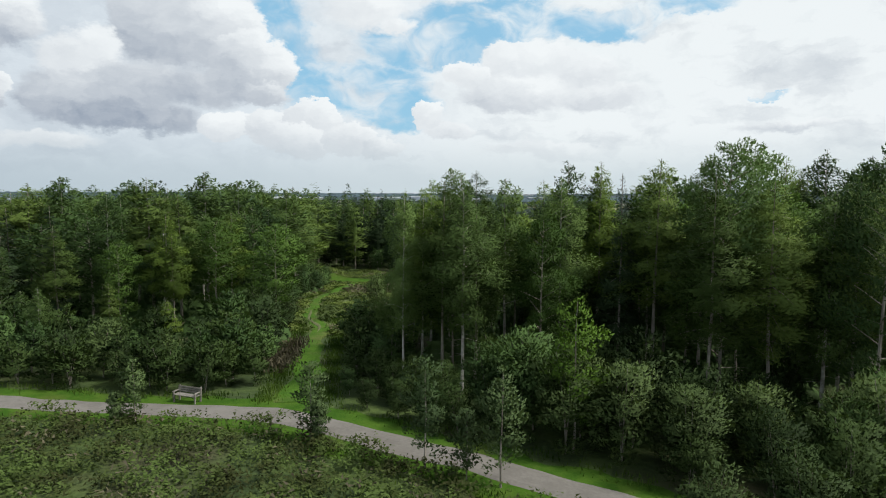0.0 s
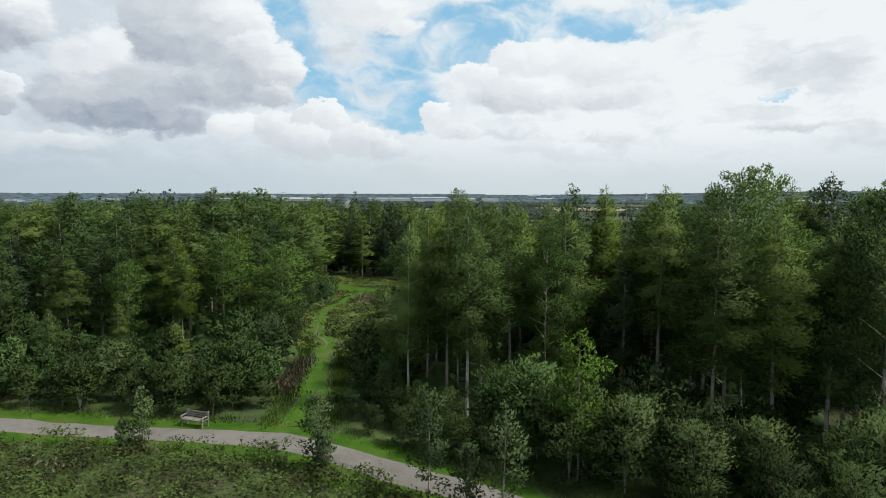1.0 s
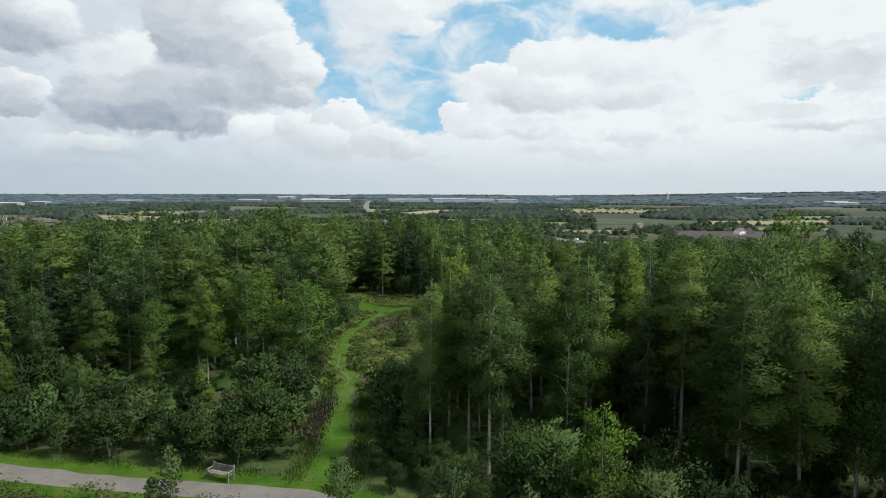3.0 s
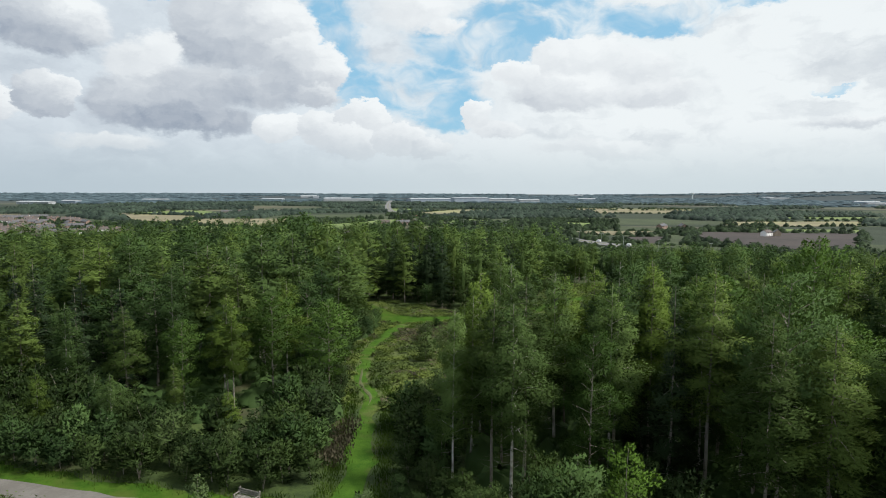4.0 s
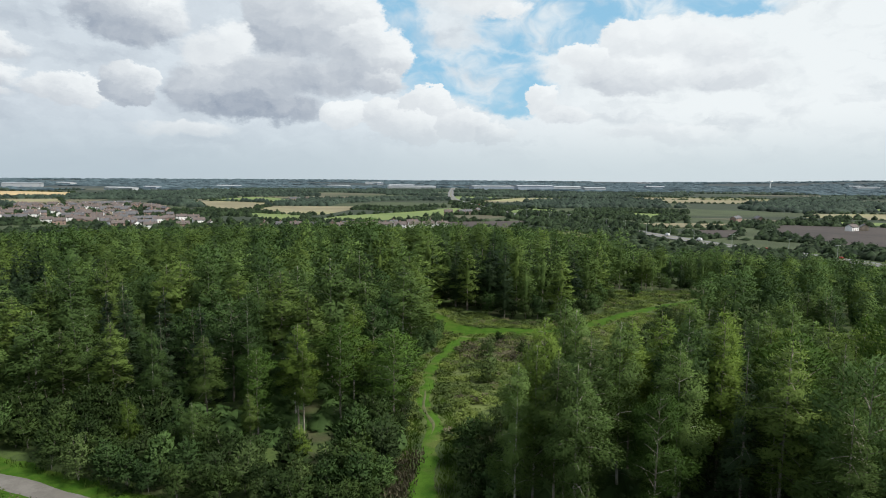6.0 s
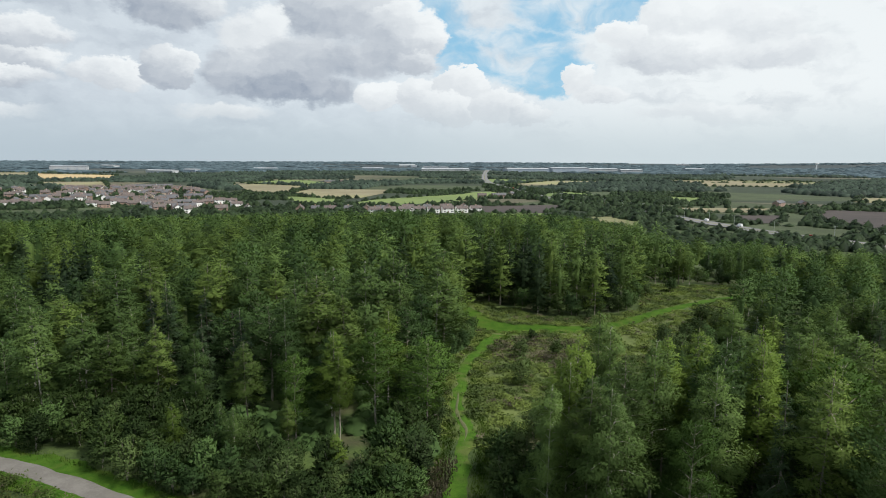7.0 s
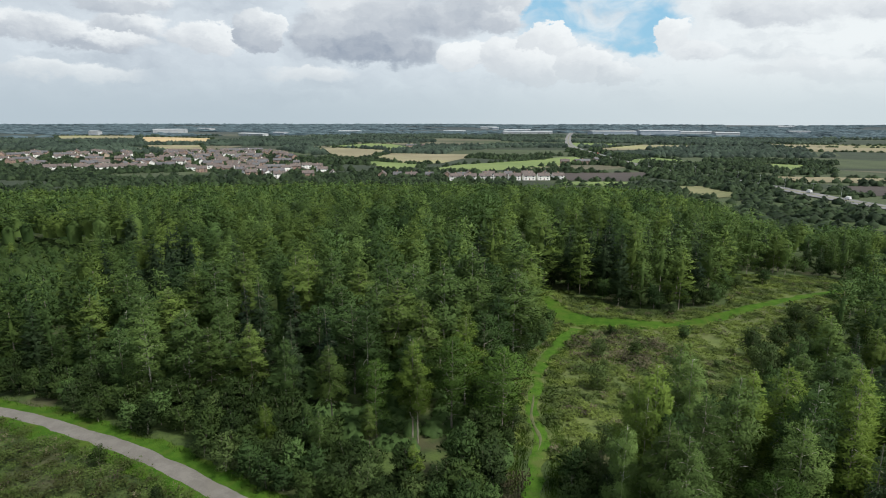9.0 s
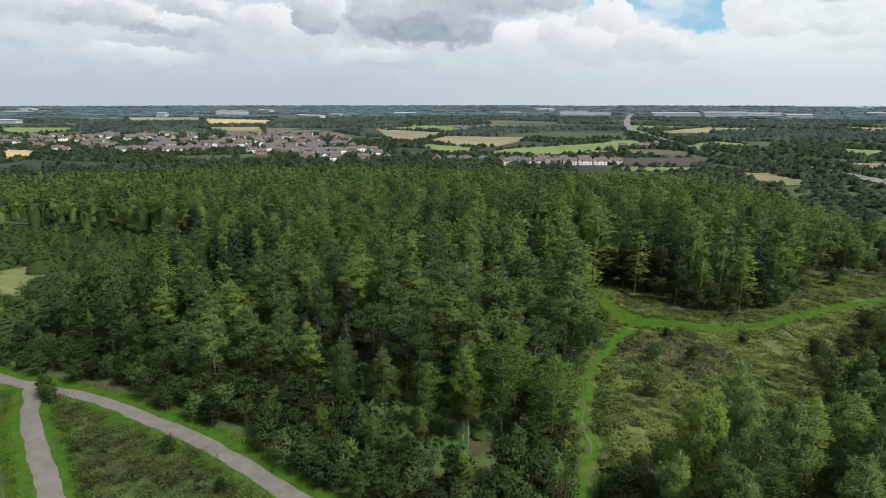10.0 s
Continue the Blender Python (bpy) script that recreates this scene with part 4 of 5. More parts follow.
REDBRICK = solid("red_brick", (0.22, 0.155, 0.125), (0.33, 0.24, 0.20), 2, 0.9, 0)
BUFFBRICK = solid("buff_brick", (0.30, 0.24, 0.18), (0.42, 0.35, 0.27), 2, 0.9, 0)
SLATE = solid("brown_roof_tiles", (0.070, 0.058, 0.055), (0.120, 0.100, 0.094), 2, 0.8, 0)
DARKSLATE = solid("grey_slate", (0.060, 0.060, 0.066), (0.105, 0.105, 0.112), 2, 0.7, 0)
GLASSY, gt, gout = material("window_glass")
gb = nd(gt, "ShaderNodeBsdfPrincipled", Base_Color=(0.05, 0.06, 0.07, 1), Roughness=0.12)
gt.links.new(gb.outputs[0], gout.inputs[0])
DOORPAINT = solid("door_paint", (0.10, 0.05, 0.05), (0.16, 0.08, 0.07), 1, 0.5, 0)


def box(bm, x0, x1, y0, y1, z0, z1):
    bmesh.ops.create_cube(bm, size=1, matrix=Matrix.LocRotScale(((x0 + x1) / 2, (y0 + y1) / 2, (z0 + z1) / 2), None, (x1 - x0, y1 - y0, z1 - z0)))


def house(w, d, eave, ridge, wall_mat, roof_mat, label, gable_front=False):
    """A two-storey house: gabled walls, overhanging roof, chimney, door, and windows front and back."""
    top = tagged(new("house"), label, "house")
    bm = bmesh.new()
    prof = [(-d / 2, -1), (d / 2, -1), (d / 2, eave), (0, ridge - 0.15), (-d / 2, eave)]
    ends = [[bm.verts.new((x, y, z)) for y, z in prof] for x in (-w / 2, w / 2)]
    bm.faces.new(ends[0][::-1]), bm.faces.new(ends[1])
    for i in range(5):
        j = (i + 1) % 5
        bm.faces.new((ends[0][i], ends[0][j], ends[1][j], ends[1][i]))
    bmesh.ops.recalc_face_normals(bm, faces=bm.faces[:])
    part("wall", bm, wall_mat, top)
    bm = bmesh.new()
    run = d / 2 + 0.4
    low = ridge - (ridge - eave) * run / (d / 2)
    pr = [(-run, low), (0, ridge), (run, low), (run, low - 0.25), (0, ridge - 0.25), (-run, low - 0.25)]
    ends = [[bm.verts.new((x, y, z)) for y, z in pr] for x in (-w / 2 - 0.3, w / 2 + 0.3)]
    bm.faces.new(ends[0][::-1]), bm.faces.new(ends[1])
    for i in range(6):
        j = (i + 1) % 6
        bm.faces.new((ends[0][i], ends[0][j], ends[1][j], ends[1][i]))
    bmesh.ops.recalc_face_normals(bm, faces=bm.faces[:])
    part("roof", bm, roof_mat, top)
    bm = bmesh.new()
    box(bm, -0.6, 0.6, -0.4, 0.4, ridge - 0.6, ridge + 1.1)
    part("chimney", bm, REDBRICK, top)
    wm = None
    for face in (-1, 1):
        for fx in (-0.3, 0.3):
            for z in (1.0, 3.4):
                if wm is None:
                    b2 = bmesh.new()
                    box(b2, -0.75, 0.75, -0.03, 0.03, 0, 1.2)
                    wm = bpy.data.meshes.new("window")
                    b2.to_mesh(wm)
                    b2.free()
                    wm.materials.append(GLASSY)
                o = part("window", wm, None, top)
                o.matrix_basis = pose(fx * w, face * (d / 2 + 0.02), z)
    bm = bmesh.new()
    box(bm, -0.5, 0.5, -d / 2 - 0.06, -d / 2 + 0.02, 0, 2.05)
    part("door", bm, DOORPAINT, top)
    return top


HOUSES = {
    "white": house(13, 7.5, 5.0, 7.8, WHITEWASH, SLATE, "white rendered semi-detached house with a brown tiled roof"),
    "brick": house(13, 8, 5.0, 8.0, REDBRICK, SLATE, "red brick semi-detached house with a brown tiled roof"),
    "buff": house(9, 7.5, 4.9, 7.6, BUFFBRICK, DARKSLATE, "buff brick house with a grey slate roof"),
    "row": house(26, 8, 5.0, 7.8, REDBRICK, DARKSLATE, "terrace of red brick houses with grey slate roofs"),
}
stood, house_spots = set(), []


def stand(sort, x, y, turn, k=1.0):
    m = pose(x, y, float(ground_z(x, y)) + 0.1, 0, 0, turn)
    house_spots.append((x, y))
    if sort in stood:
        ob = copy_thing(HOUSES[sort], m)
    else:
        ob = HOUSES[sort]
        ob.matrix_basis = m
        stood.add(sort)
    ob.scale = (k, k, k)
    return tagged(ob, group="houses of the village")


hr = random.Random(5)
# white row below the wood, seen from its front
for i in range(8):
    f = i / 7
    stand("white", -219 + 101 * f, 612 + 49 * f, 26, 1.0)
for i in range(5):
    stand(("brick", "white", "buff")[i % 3], -215 + 20 * i, 645 + 9 * i + hr.uniform(-3, 3), 26 + hr.choice((0, 90)))
for i in range(6):
    stand(("brick", "buff")[i % 2], -304 + 17 * i, 604 + 6 * i + hr.uniform(-5, 5), 20 + hr.choice((0, 90)))
# white rows of the village
for x, y in ((-801, 566), (-735, 538), (-727, 552), (-719, 568), (-672, 559), (-664, 573), (-657, 587), (-700, 556), (-688, 578), (-642, 592), (-780, 642), (-752, 631), (-880, 720)):
    stand("white", x, y, 50 + hr.uniform(-8, 8), 1.1)
VILLAGE = [(-954, 930), (-810, 1050), (-665, 938), (-494, 745), (-342, 608), (-412, 540), (-535, 590), (-669, 635)]
OUTSKIRT = [(-1318, 704), (-1175, 819), (-921, 898), (-654, 621), (-820, 587), (-783, 500), (-967, 515)]
for poly, gap, keep, sorts in ((VILLAGE, (29, 23), 0.68, ("brick", "row", "white", "buff", "white", "brick")), (OUTSKIRT, (34, 30), 0.42, ("white", "brick", "buff", "white", "row"))):
    xs_ = [p[0] for p in poly]
    ys_ = [p[1] for p in poly]
    for iu in range(-40, 40):
        for iv in range(-40, 40):
            u, v = iu * gap[0], iv * gap[1]
            t = radians(38 + 10 * math.sin(iv * 0.5))
            x, y = sum(xs_) / len(xs_) + u * math.cos(t) - v * math.sin(t), sum(ys_) / len(ys_) + u * math.sin(t) + v * math.cos(t)
            if inside(poly, x, y)[0] and hr.random() < keep and all(abs(x - a) + abs(y - b) > 15 for a, b in house_spots):
                stand(hr.choice(sorts), x + hr.uniform(-3, 3), y + hr.uniform(-2, 2), math.degrees(t) + hr.choice((0, 0, 0, 90)) + hr.uniform(-4, 4))
for sort, x, y in (("brick", -151, 899), ("row", -128, 915), ("buff", -115, 967), ("row", -587, 1330), ("white", -560, 1345), ("white", 330, 735), ("buff", 345, 742), ("row", 245, 860), ("row", 275, 866), ("white", -950, 740)):
    stand(sort, x, y, hr.uniform(0, 90))

# sheds of the industrial estate
SHEDWALL = solid("pale_shed_cladding", (0.30, 0.32, 0.34), (0.40, 0.42, 0.44), 30, 0.6, 0)
SHEDBLUE = solid("blue_grey_cladding", (0.22, 0.27, 0.33), (0.32, 0.37, 0.43), 30, 0.6, 0)
SHEDROOF = solid("pale_shed_roof", (0.26, 0.28, 0.30), (0.36, 0.38, 0.40), 40, 0.6, 0)


def shed(x0, y0, x1, y1, depth, high, wall_mat, label):
    mid, w = Vector(((x0 + x1) / 2, (y0 + y1) / 2)), math.hypot(x1 - x0, y1 - y0)
    top = tagged(new("warehouse"), label, "warehouse", "sheds of the industrial estate")
    bm = bmesh.new()
    box(bm, -w / 2, w / 2, 0, depth, -2, high)
    part("wall", bm, wall_mat, top)
    bm = bmesh.new()
    pr = [(-1, high), (depth / 2, high + 2.5), (depth + 1, high), (depth + 1, high - 0.6), (-1, high - 0.6)]
    ends = [[bm.verts.new((x, y, z)) for y, z in pr] for x in (-w / 2 - 1, w / 2 + 1)]
    bm.faces.new(ends[0][::-1]), bm.faces.new(ends[1])
    for i in range(5):
        j = (i + 1) % 5
        bm.faces.new((ends[0][i], ends[0][j], ends[1][j], ends[1][i]))
    bmesh.ops.recalc_face_normals(bm, faces=bm.faces[:])
    part("roof", bm, SHEDROOF, top)
    for i in range(3):
        bm = bmesh.new()
        box(bm, (i - 1) * w / 4 - 3, (i - 1) * w / 4 + 3, -0.3, 0.05, 0, 5)
        part("loading_door", bm, SHEDBLUE if wall_mat == SHEDWALL else SHEDWALL, top)
    top.matrix_basis = pose(mid.x, mid.y, float(ground_z(mid.x, mid.y)), 0, 0, math.degrees(math.atan2(y1 - y0, x1 - x0)))


PALE, BLUE = "long pale warehouse with a flat-pitched roof", "long blue-grey warehouse with a pale roof"
shed(-655, 2410, -470, 2478, 60, 13, SHEDWALL, PALE)
shed(-301, 2408, -143, 2471, 80, 17, SHEDBLUE, BLUE)
shed(-133, 2541, 14, 2595, 80, 18, SHEDBLUE, BLUE)
shed(14, 2615, 132, 2657, 60, 14, SHEDWALL, PALE)
shed(142, 2574, 228, 2603, 40, 12, SHEDWALL, PALE)
shed(-2076, 1990, -1966, 2058, 50, 14, SHEDWALL, PALE)
shed(-2052, 1666, -2020, 1678, 30, 14, SHEDWALL, PALE)
shed(-1925, 1030, -1880, 1050, 30, 10, SHEDWALL, PALE)
for i in range(18):
    b, r = radians(hr.uniform(-62, 34)), hr.uniform(2300, 4300)
    x, y, w, t = r * math.sin(b), r * math.cos(b), hr.uniform(30, 130), hr.uniform(-0.5, 0.5)
    shed(x, y, x + w * math.cos(t), y + w * math.sin(t), 30, hr.uniform(6, 11), hr.choice((SHEDWALL, SHEDWALL, SHEDBLUE)), PALE)

# vehicles on the road
PAINTS = [solid(n + "_car_paint", c, c, 1, 0.3, 0) for n, c in (("white", (0.75, 0.75, 0.75)), ("silver", (0.45, 0.46, 0.48)), ("dark", (0.04, 0.045, 0.06)), ("red", (0.35, 0.03, 0.03)))]
TYRE = solid("tyre_rubber", (0.02, 0.02, 0.02), (0.035, 0.035, 0.035), 0.3, 0.9, 0)


def vehicle(van, paint, colour, x, y, turn):
    top = tagged(new("van" if van else "car"), colour + (" van" if van else " car") + " on the dual carriageway", "van" if van else "car", "vehicles on the road")
    L, wd, h = (5.6, 2.0, 2.4) if van else (4.3, 1.75, 1.45)
    bm = bmesh.new()
    box(bm, -L / 2, L / 2, -wd / 2, wd / 2, 0.3, h * 0.58)
    box(bm, -L * 0.46 if van else -L * 0.32, L * 0.28, -wd * 0.45, wd * 0.45, h * 0.58, h)
    bmesh.ops.bevel(bm, geom=bm.edges[:], offset=0.12, segments=1, affect="EDGES")
    part("body", bm, paint, top)
    bm = bmesh.new()
    box(bm, L * 0.26, L * 0.30, -wd * 0.4, wd * 0.4, h * 0.62, h * 0.93)
    part("windscreen", bm, GLASSY, top)
    for sx in (-1, 1):
        for sy in (-1, 1):
            bm = bmesh.new()
            bmesh.ops.create_cone(bm, cap_ends=True, segments=10, radius1=0.33, radius2=0.33, depth=0.22, matrix=pose(sx * L * 0.31, sy * (wd / 2 - 0.08), 0.33, 90))
            part("wheel", bm, TYRE, top)
    top.matrix_basis = pose(x, y, float(ground_z(x, y)) + 0.9, 0, 0, turn)


for i in range(16):
    j = int(len(road_line) * (0.01 + 0.023 * i)) + 1
    p, q = road_line[j], road_line[j + 1]
    d = (q - p) / np.linalg.norm(q - p)
    off = hr.choice((-6.2, -3.4, 3.4, 6.2))
    k = hr.choice((0, 0, 1, 2, 3))
    vehicle(hr.random() < 0.4, PAINTS[k], ("white", "silver", "dark", "red")[k], p[0] + d[1] * off, p[1] - d[0] * off, math.degrees(math.atan2(d[1], d[0])))

# lamp posts along the carriageway and a white water tower far off
STEEL = solid("galvanised_steel", (0.35, 0.36, 0.37), (0.48, 0.49, 0.50), 2, 0.5, 0, metal=0.6)


def lamp_post(x, y, turn):
    top = tagged(new("street_lamp"), "tall grey steel lamp post beside the carriageway", "street lamp", "lamps along the road")
    V, F = [], []
    tube(V, F, [(0, 0, -0.5), (0, 0, 9.6)], [0.16, 0.08], 6)
    part("pole", mesh_of("pole", V, F), STEEL, top)
    for k in (-1, 1):
        bm = bmesh.new()
        box(bm, min(0, k * 2.2), max(0, k * 2.2), -0.05, 0.05, 9.5, 9.62)
        part("arm", bm, STEEL, top)
        bm = bmesh.new()
        box(bm, k * 2.2 - 0.4, k * 2.2 + 0.4, -0.15, 0.15, 9.42, 9.6)
        bmesh.ops.bevel(bm, geom=bm.edges[:], offset=0.05, segments=1, affect="EDGES")
        part("lantern", bm, STEEL, top)
    top.matrix_basis = pose(x, y, float(ground_z(x, y)) + 0.9, 0, 0, turn)


for i in range(14):
    j = 3 + i * 3
    d = road_line[j + 1] - road_line[j]
    lamp_post(road_line[j][0], road_line[j][1], math.degrees(math.atan2(d[1], d[0])) + 90)
tower = tagged(new("water_tower"), "white concrete water tower far across the plain", "tower")
V, F = [], []
tube(V, F, [(0, 0, -2), (0, 0, 26)], [3.0, 2.4], 10)
part("shaft", mesh_of("shaft", V, F), WHITEWASH, tower)
bm = bmesh.new()
bmesh.ops.create_cone(bm, cap_ends=True, segments=14, radius1=4, radius2=9, depth=7, matrix=pose(0, 0, 29))
bmesh.ops.create_cone(bm, cap_ends=True, segments=14, radius1=9, radius2=8, depth=3, matrix=pose(0, 0, 34))
part("tank", bm, WHITEWASH, tower)
tower.matrix_basis = pose(1080, 3250, float(ground_z(1080, 3250)))

# hedgerows, copses and the woods of the plain
fr = np.random.default_rng(23)


def mound(r, w, h, sides, rings):
    """A rough dome of foliage, as triangles."""
    rows = [[(math.cos(a_) * q, math.sin(a_) * q, z) for a_, q, z in ((2 * math.pi * (i + 0.5 * (j % 2)) / sides, w / 2 * rad * r.uniform(0.78, 1.2), h * hz * r.uniform(0.88, 1.1)) for i in range(sides))]
            for j, (rad, hz) in enumerate(((0.92, 0.02), (1.0, 0.45), (0.62, 0.84))[:rings])]
    out, tip = [], (0, 0, h * r.uniform(0.95, 1.08))
    for a_, b_ in zip(rows[:-1], rows[1:]):
        for i in range(sides):
            j = (i + 1) % sides
            out += [a_[i], a_[j], b_[i], a_[j], b_[j], b_[i]]
    for i in range(sides):
        out += [rows[-1][i], rows[-1][(i + 1) % sides], tip]
    return np.array(out)


def clump(n, w, h, s, seed, sides=6, rings=2):
    """A rounded mass of foliage w wide and h high: a dome with n leaf tufts of size s standing proud of it."""
    r = np.random.default_rng(seed)
    P = r.normal(0, 1, (n, 3))
    P /= np.linalg.norm(P, axis=1)[:, None]
    P[:, 2] = np.abs(P[:, 2])
    N = P.copy()
    P = P * r.uniform(0.86, 1.08, (n, 1)) * np.array([w / 2, w / 2, h * 0.95])
    V = leaves_at(r, P, N, (s, s * 0.8), N + np.array([0, 0, 0.3]), 0.3, False)
    return np.concatenate([mound(r, w * 0.94, h * 0.94, sides, rings), V])


def rounded(V):
    """The way a dome of foliage faces at each of its vertices."""
    N = V / np.abs(V).max(0) + np.array([0, 0, 0.35])
    return N / np.linalg.norm(N, axis=1)[:, None]


FORM_NEAR = [clump(22, 9, 10, 2.6, i) for i in range(8)]
FORM_MID = [clump(2, 16, 11, 5.0, 20 + i, 6, 2) for i in range(8)]
FORM_FAR = [mound(np.random.default_rng(40 + i), 44, 12, 7, 2) for i in range(8)]


def free(x, y, margin=0.0):
    ok = np.ones(len(x), bool)
    for f in FIELDS:
        ok &= ~inside(f, x, y)
    ok &= near_line(road_line, x, y) > 14
    for p in (VILLAGE, OUTSKIRT):
        ok &= ~inside(p, x, y)
    hx, hy = np.array(house_spots).T
    for a, b in house_spots:
        ok &= (np.abs(x - a) + np.abs(y - b)) > 14
    return ok


def belt(name, x, y, forms, mat, label, hlo, hhi):
    sets, ways = [], []
    soft = [rounded(V) for V in forms]
    for a, b in zip(x, y):
        i = int(fr.integers(len(forms)))
        V = forms[i]
        t, k, h = fr.uniform(0, 6.28), fr.uniform(0.75, 1.25), fr.uniform(hlo, hhi)
        c, s = math.cos(t) * k, math.sin(t) * k
        sets.append(V @ np.array([[c, s, 0], [-s, c, 0], [0, 0, h]]) + np.array([a, b, float(ground_z(a, b)) - 0.4]))
        ways.append(soft[i] @ np.array([[math.cos(t), math.sin(t), 0], [-math.sin(t), math.cos(t), 0], [0, 0, 1]]))
    V = np.concatenate(sets)
    tagged(new(name, mesh_of(name, V, triangles(V), mat, soft=np.concatenate(ways))), label, "trees", kind="stuff")


def spread(n, r0, r1, cover, scale):
    r = np.sqrt(fr.uniform(r0 * r0, r1 * r1, n))
    b = np.radians(fr.uniform(-68, 40, n))
    x, y = r * np.sin(b), r * np.cos(b)
    keep = np.array([noise.noise(Vector((0.55 * p / scale, q / scale, 7.0))) for p, q in zip(x, y)]) > cover
    x, y = x[keep], y[keep]
    keep = free(x, y) & ~wood_here(x, y)
    return x[keep], y[keep]


# hedges along the field edges
hx, hy = [], []
for f in FIELDS:
    for (x0, y0), (x1, y1) in zip(f, f[1:] + f[:1]):
        n = int(math.hypot(x1 - x0, y1 - y0) / 9)
        if fr.random() < 0.78:
            for i in range(n):
                if fr.random() < 0.75:
                    t = (i + fr.random()) / max(1, n)
                    hx.append(x0 + (x1 - x0) * t + fr.normal(0, 2))
                    hy.append(y0 + (y1 - y0) * t + fr.normal(0, 2))
hx, hy = np.array(hx), np.array(hy)
ok = near_line(road_line, hx, hy) > 14
belt("hedgerow", hx[ok], hy[ok], FORM_NEAR, HEDGE, "dark green hedgerows with trees between the fields", 0.3, 0.75)
x, y = spread(21000, 430, 1150, 0.08, 110)
ok = np.hypot(x, y) > 470
belt("copse", x[ok], y[ok], FORM_NEAR, HEDGE, "dark green copses and trees on the plain", 0.45, 0.9)
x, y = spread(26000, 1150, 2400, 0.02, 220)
belt("copse", x, y, FORM_MID, HAZY_COPSE, "dark blue-green woods on the plain", 0.6, 1.1)
# farthest woods, with aerial haze carried by their leaf colour
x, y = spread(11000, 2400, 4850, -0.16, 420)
belt("distant_woods", x, y, FORM_FAR, HAZED_WOOD, "dark blue-green woods towards the horizon", 0.4, 0.7)
# tree belts on both sides of the road
i = fr.integers(1, len(road_line) - 1, 1500)
d = road_line[i] - road_line[i - 1]
d = d / np.linalg.norm(d, axis=1)[:, None]
off = fr.uniform(17, 34, len(i)) * fr.choice([-1, 1], len(i))
x, y = road_line[i, 0] + d[:, 1] * off + fr.normal(0, 5, len(i)), road_line[i, 1] - d[:, 0] * off + fr.normal(0, 5, len(i))
ok = (np.hypot(x, y) > 640) & (np.hypot(x, y) < 1350) & free(x, y)
belt("copse", x[ok], y[ok], FORM_NEAR, HEDGE, "dark green belts of trees beside the carriageway", 0.6, 1.05)
# trees between the wood and the village
x, y = spread(1500, 545, 730, -1.0, 100)
ok = np.degrees(np.arctan2(x, y)) < -14
belt("copse", x[ok], y[ok], FORM_NEAR, HEDGE, "dark green trees at the foot of the hill", 0.5, 0.95)
# undergrowth in the near wood
x, y = fr.uniform(-125, 60, 4200), fr.uniform(30, 112, 4200)
ok = wood_here(x, y) & (np.hypot(x, y) < 112) & (np.degrees(np.arctan2(x, y)) < 40) & (np.degrees(np.arctan2(x, y)) > -66)
belt("undergrowth", x[ok], y[ok], [clump(26, 2.6, 2.2, 0.55, 80 + i) for i in range(5)], BROAD, "dark green undergrowth beneath the trees", 0.5, 1.3)
# bushes round the meadow in the wood
x, y = fr.uniform(-200, -98, 700), fr.uniform(54, 130, 700)
ok = ~inside(MEADOW, x, y) & (near_line(walk_line, x, y) > 5)
belt("scrub", x[ok], y[ok], [clump(70, 5.5, 4.2, 0.8, 60 + i) for i in range(4)], SHRUB, "low green bushes round a meadow", 0.6, 1.2)
# scrub on the hill's far slope
x, y = spread(2600, 255, 640, -0.25, 60)
ok = (np.degrees(np.arctan2(x, y)) > -4) & (near_line(road_line, x, y) > 16)
belt("scrub", x[ok], y[ok], FORM_NEAR, HEDGE, "dark green scrub on the far slope of the hill", 0.3, 0.7)
# garden trees among the houses
gx, gy = [], []
for poly, n in ((VILLAGE, 1000), (OUTSKIRT, 620)):
    a, b = np.array(poly).min(0), np.array(poly).max(0)
    p = fr.uniform(a, b, (n * 2, 2))
    p = p[inside(poly, p[:, 0], p[:, 1])][:n]
    for q in p:
        if all(abs(q[0] - u) + abs(q[1] - v) > 13 for u, v in house_spots):
            gx.append(q[0])
            gy.append(q[1])
belt("garden_trees", gx, gy, FORM_NEAR, HEDGE, "dark green garden trees among the houses", 0.35, 0.85)

# ---- near the path ----
# bench of weathered timber
bench = tagged(new("bench"), "weathered grey timber park bench beside the path", "bench")
wid, post = 1.7, 0.09
for sx in (-1, 1):
    bm = bmesh.new()
    box(bm, -post / 2, post / 2, -0.04, 0.05, -0.05, 0.62)
    bmesh.ops.bevel(bm, geom=bm.edges[:], offset=0.01, segments=1, affect="EDGES")
    part("front_leg", bm, TIMBER, bench).matrix_basis = pose(sx * (wid / 2 - 0.05), -0.25, 0)
    bm = bmesh.new()
    box(bm, -post / 2, post / 2, -0.045, 0.045, -0.05, 0.95)
    bmesh.ops.bevel(bm, geom=bm.edges[:], offset=0.01, segments=1, affect="EDGES")
    part("back_leg", bm, TIMBER, bench).matrix_basis = pose(sx * (wid / 2 - 0.05), 0.24, 0, -6)
    bm = bmesh.new()
    box(bm, -0.05, 0.05, -0.32, 0.30, 0.62, 0.68)
    bmesh.ops.bevel(bm, geom=bm.edges[:], offset=0.012, segments=1, affect="EDGES")
    part("armrest", bm, TIMBER, bench).matrix_basis = pose(sx * (wid / 2 - 0.05), 0, 0)
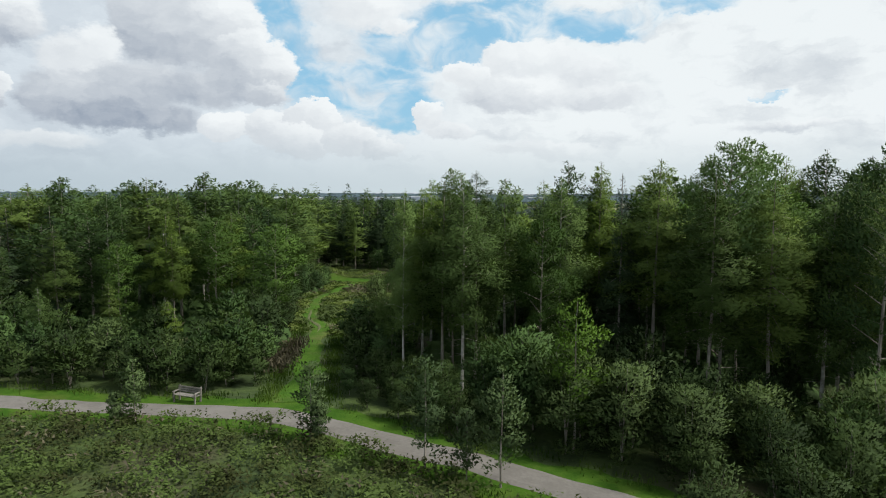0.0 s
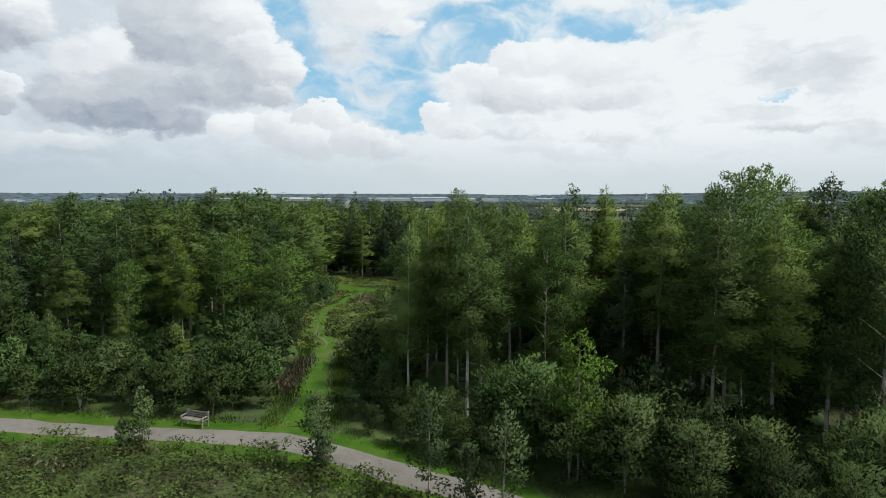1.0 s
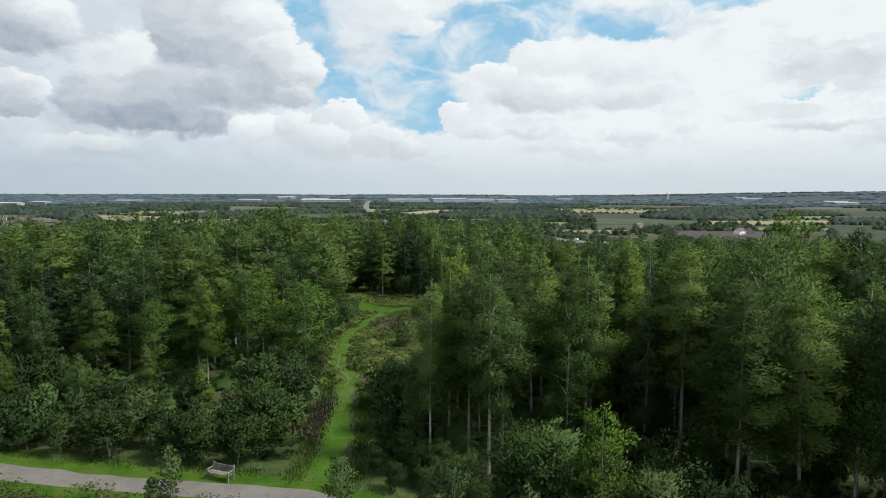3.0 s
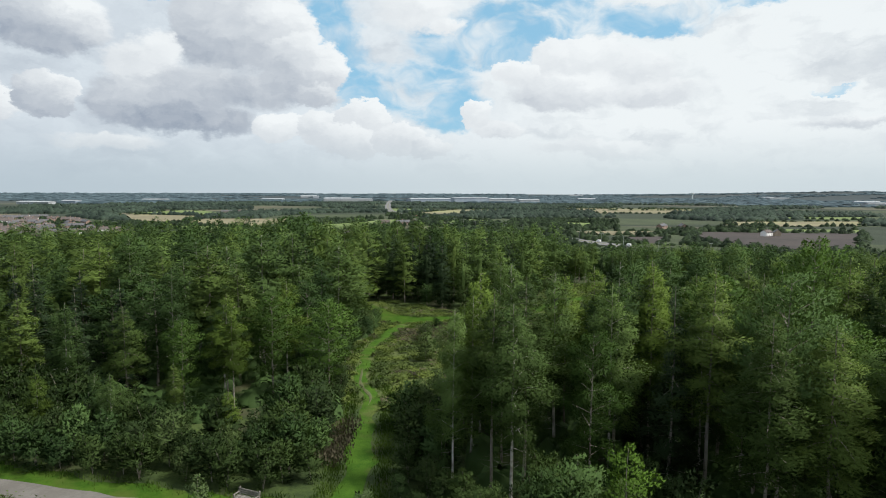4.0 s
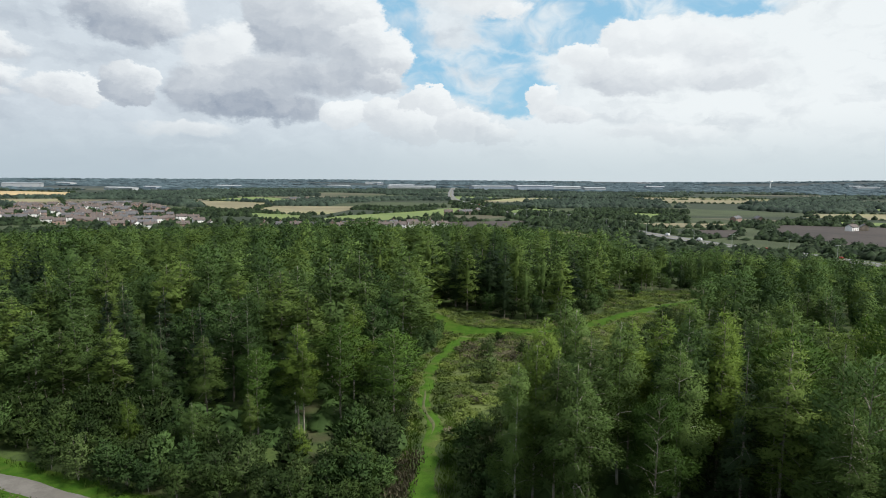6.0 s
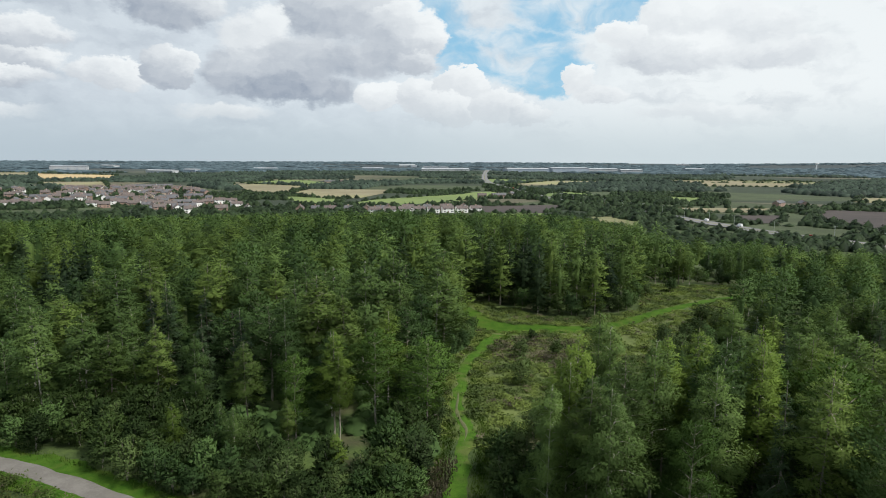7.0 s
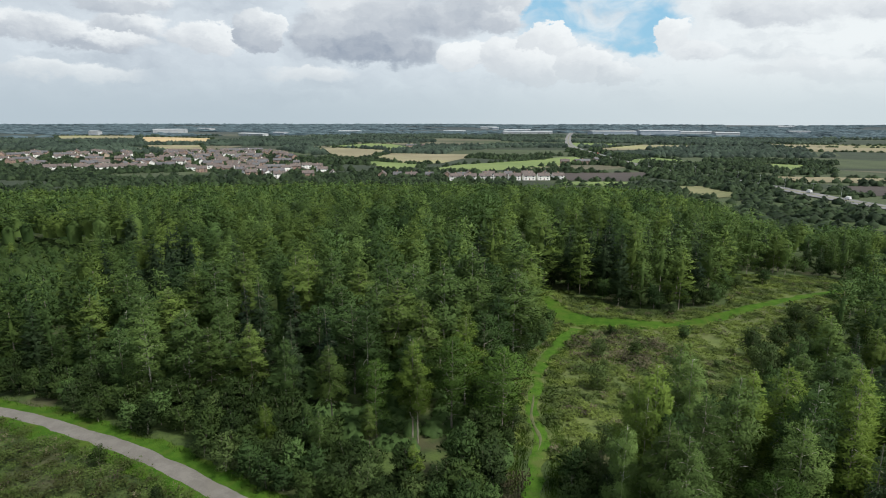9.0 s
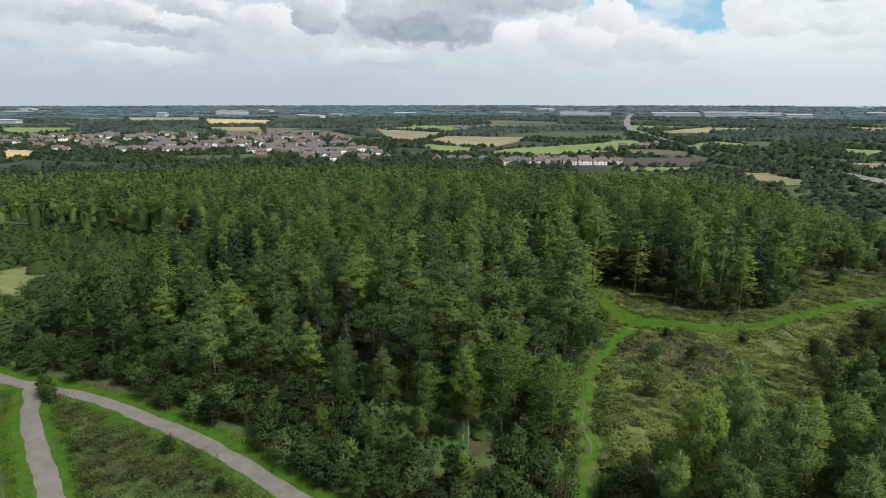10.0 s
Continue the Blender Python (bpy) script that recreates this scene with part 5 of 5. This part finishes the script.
for i in range(4):
    bm = bmesh.new()
    box(bm, -wid / 2, wid / 2, -0.055, 0.055, 0, 0.035)
    bmesh.ops.bevel(bm, geom=bm.edges[:], offset=0.008, segments=1, affect="EDGES")
    part("seat_slat", bm, TIMBER, bench).matrix_basis = pose(0, -0.22 + 0.135 * i, 0.44)
for i in range(3):
    bm = bmesh.new()
    box(bm, -wid / 2, wid / 2, -0.018, 0.018, -0.05, 0.05)
    bmesh.ops.bevel(bm, geom=bm.edges[:], offset=0.008, segments=1, affect="EDGES")
    part("back_slat", bm, TIMBER, bench).matrix_basis = pose(0, 0.22 + 0.012 * i, 0.60 + 0.13 * i, -6)
bench.matrix_basis = pose(-15.95, 38.75, float(ground_z(-15.95, 38.75)) + 0.06, 0, 0, -19)

# low cover: brambles on the camera's side of the path, weeds in the glade, tall grass along the edges
sr = np.random.default_rng(31)


def cover(name, x, y, high, size, per, mat, label, category, upright=0.3):
    """Leaf tufts over a bumpy low canopy: per tufts round each given spot."""
    n = len(x)
    X = np.repeat(x, per) + sr.normal(0, 0.35, n * per)
    Y = np.repeat(y, per) + sr.normal(0, 0.35, n * per)
    top = np.repeat(high, per) * sr.beta(3, 1.4, n * per)
    P = np.column_stack([X, Y, ground_z(X, Y) + top])
    D = sr.normal(0, 1, (n * per, 3))
    D[:, 2] = np.abs(D[:, 2]) * upright * 3 + upright
    V = leaves_at(sr, P, D, size, np.array([0, 0, 1.0]) if upright < 1 else np.array([0, -0.5, 0.3]), 0.5, upright >= 1)
    tagged(new(name, mesh_of(name, V, triangles(V), mat)), label, category, kind="stuff")


def spots(n, x0, x1, y0, y1):
    return sr.uniform(x0, x1, n), sr.uniform(y0, y1, n)


def bumps(x, y, s, lo, hi):
    return np.array([lo + (hi - lo) * min(1, max(0, 0.5 + 0.9 * noise.noise(Vector((a / s, b / s, 3.0))))) for a, b in zip(x, y)])


def camera_side(x, y):
    front = np.interp(x, walk_line[:, 0], walk_line[:, 1])
    return y < front - 1.9


x, y = spots(5200, -78, 6, 12, 44)
lane = np.interp(x, branch_line[:, 0], branch_line[:, 1], right=-60)
ok = camera_side(x, y) & (y > lane + 2.2) & (near_line(branch_line, x, y) > 2.3) & (np.hypot(x, y) > 16)
x, y = x[ok], y[ok]
cover("bramble_thicket", x, y, bumps(x, y, 2.2, 0.25, 1.25), (0.17, 0.13), 42, BRAMBLE, "low tangle of green and brown brambles beside the path", "brambles")
sel = sr.random(len(x)) < 0.10
cover("dead_bracken", x[sel], y[sel], bumps(x[sel], y[sel], 2.0, 0.5, 1.2), (0.26, 0.12), 16, HEATHER, "brown dying bracken among the brambles", "bracken")
x, y = spots(9000, -30, 44, 54, 166)
ok = inside(GLADE, x, y) & (near_line(ride_line, x, y) > 1.0) & (near_line(cross_line, x, y) > np.interp(x, [-22, -10, 0], [3.6, 2.4, 1.5]))
x, y = x[ok], y[ok]
cover("tall_weeds", x, y, bumps(x, y, 4, 0.1, 0.7), (0.28, 0.20), 44, WEED, "tall pale weeds and rough grass of the glade", "weeds", 0.5)
sel = ((np.hypot((x + 6.5) * 1.1, y - 94) < 9) & (sr.random(len(x)) < 0.8)) | (sr.random(len(x)) < 0.05)
cover("dead_bracken", x[sel], y[sel], bumps(x[sel], y[sel], 2.0, 0.5, 1.1), (0.28, 0.16), 30, HEATHER, "purple-brown dead willowherb in the glade", "weeds", 0.6)
x, y = spots(70, -13.2, -11.2, 44, 52)
cover("dead_bracken", x, y, bumps(x, y, 2.0, 0.8, 1.6), (0.3, 0.12), 18, HEATHER, "brown dying bracken beside the grass ride", "bracken", 1.0)
# tall grass fringe along the path and the ride
for line, d0, d1, n in ((walk_line, 2.3, 2.9, 1500), (ride_line, 1.4, 2.4, 2600), (branch_line, 2.4, 3.2, 2200)):
    i = sr.integers(1, len(line) - 1, n)
    d = line[i] - line[i - 1]
    d = d / (np.linalg.norm(d, axis=1)[:, None] + 1e-9)
    off = sr.uniform(d0, d1, n) * sr.choice([-1, 1], n)
    x, y = line[i, 0] + d[:, 1] * off, line[i, 1] - d[:, 0] * off
    ok = (np.hypot(x, y) > 14) & (near_line(ride_line, x, y) > 1.4) & (near_line(walk_line, x, y) > 1.7) & (near_line(branch_line, x, y) > 1.7)
    cover("long_grass", x[ok], y[ok], np.full(ok.sum(), 0.22), (0.26, 0.06), 7, GRASSBLADE, "long green grass fringe beside the path", "grass", 2.0)
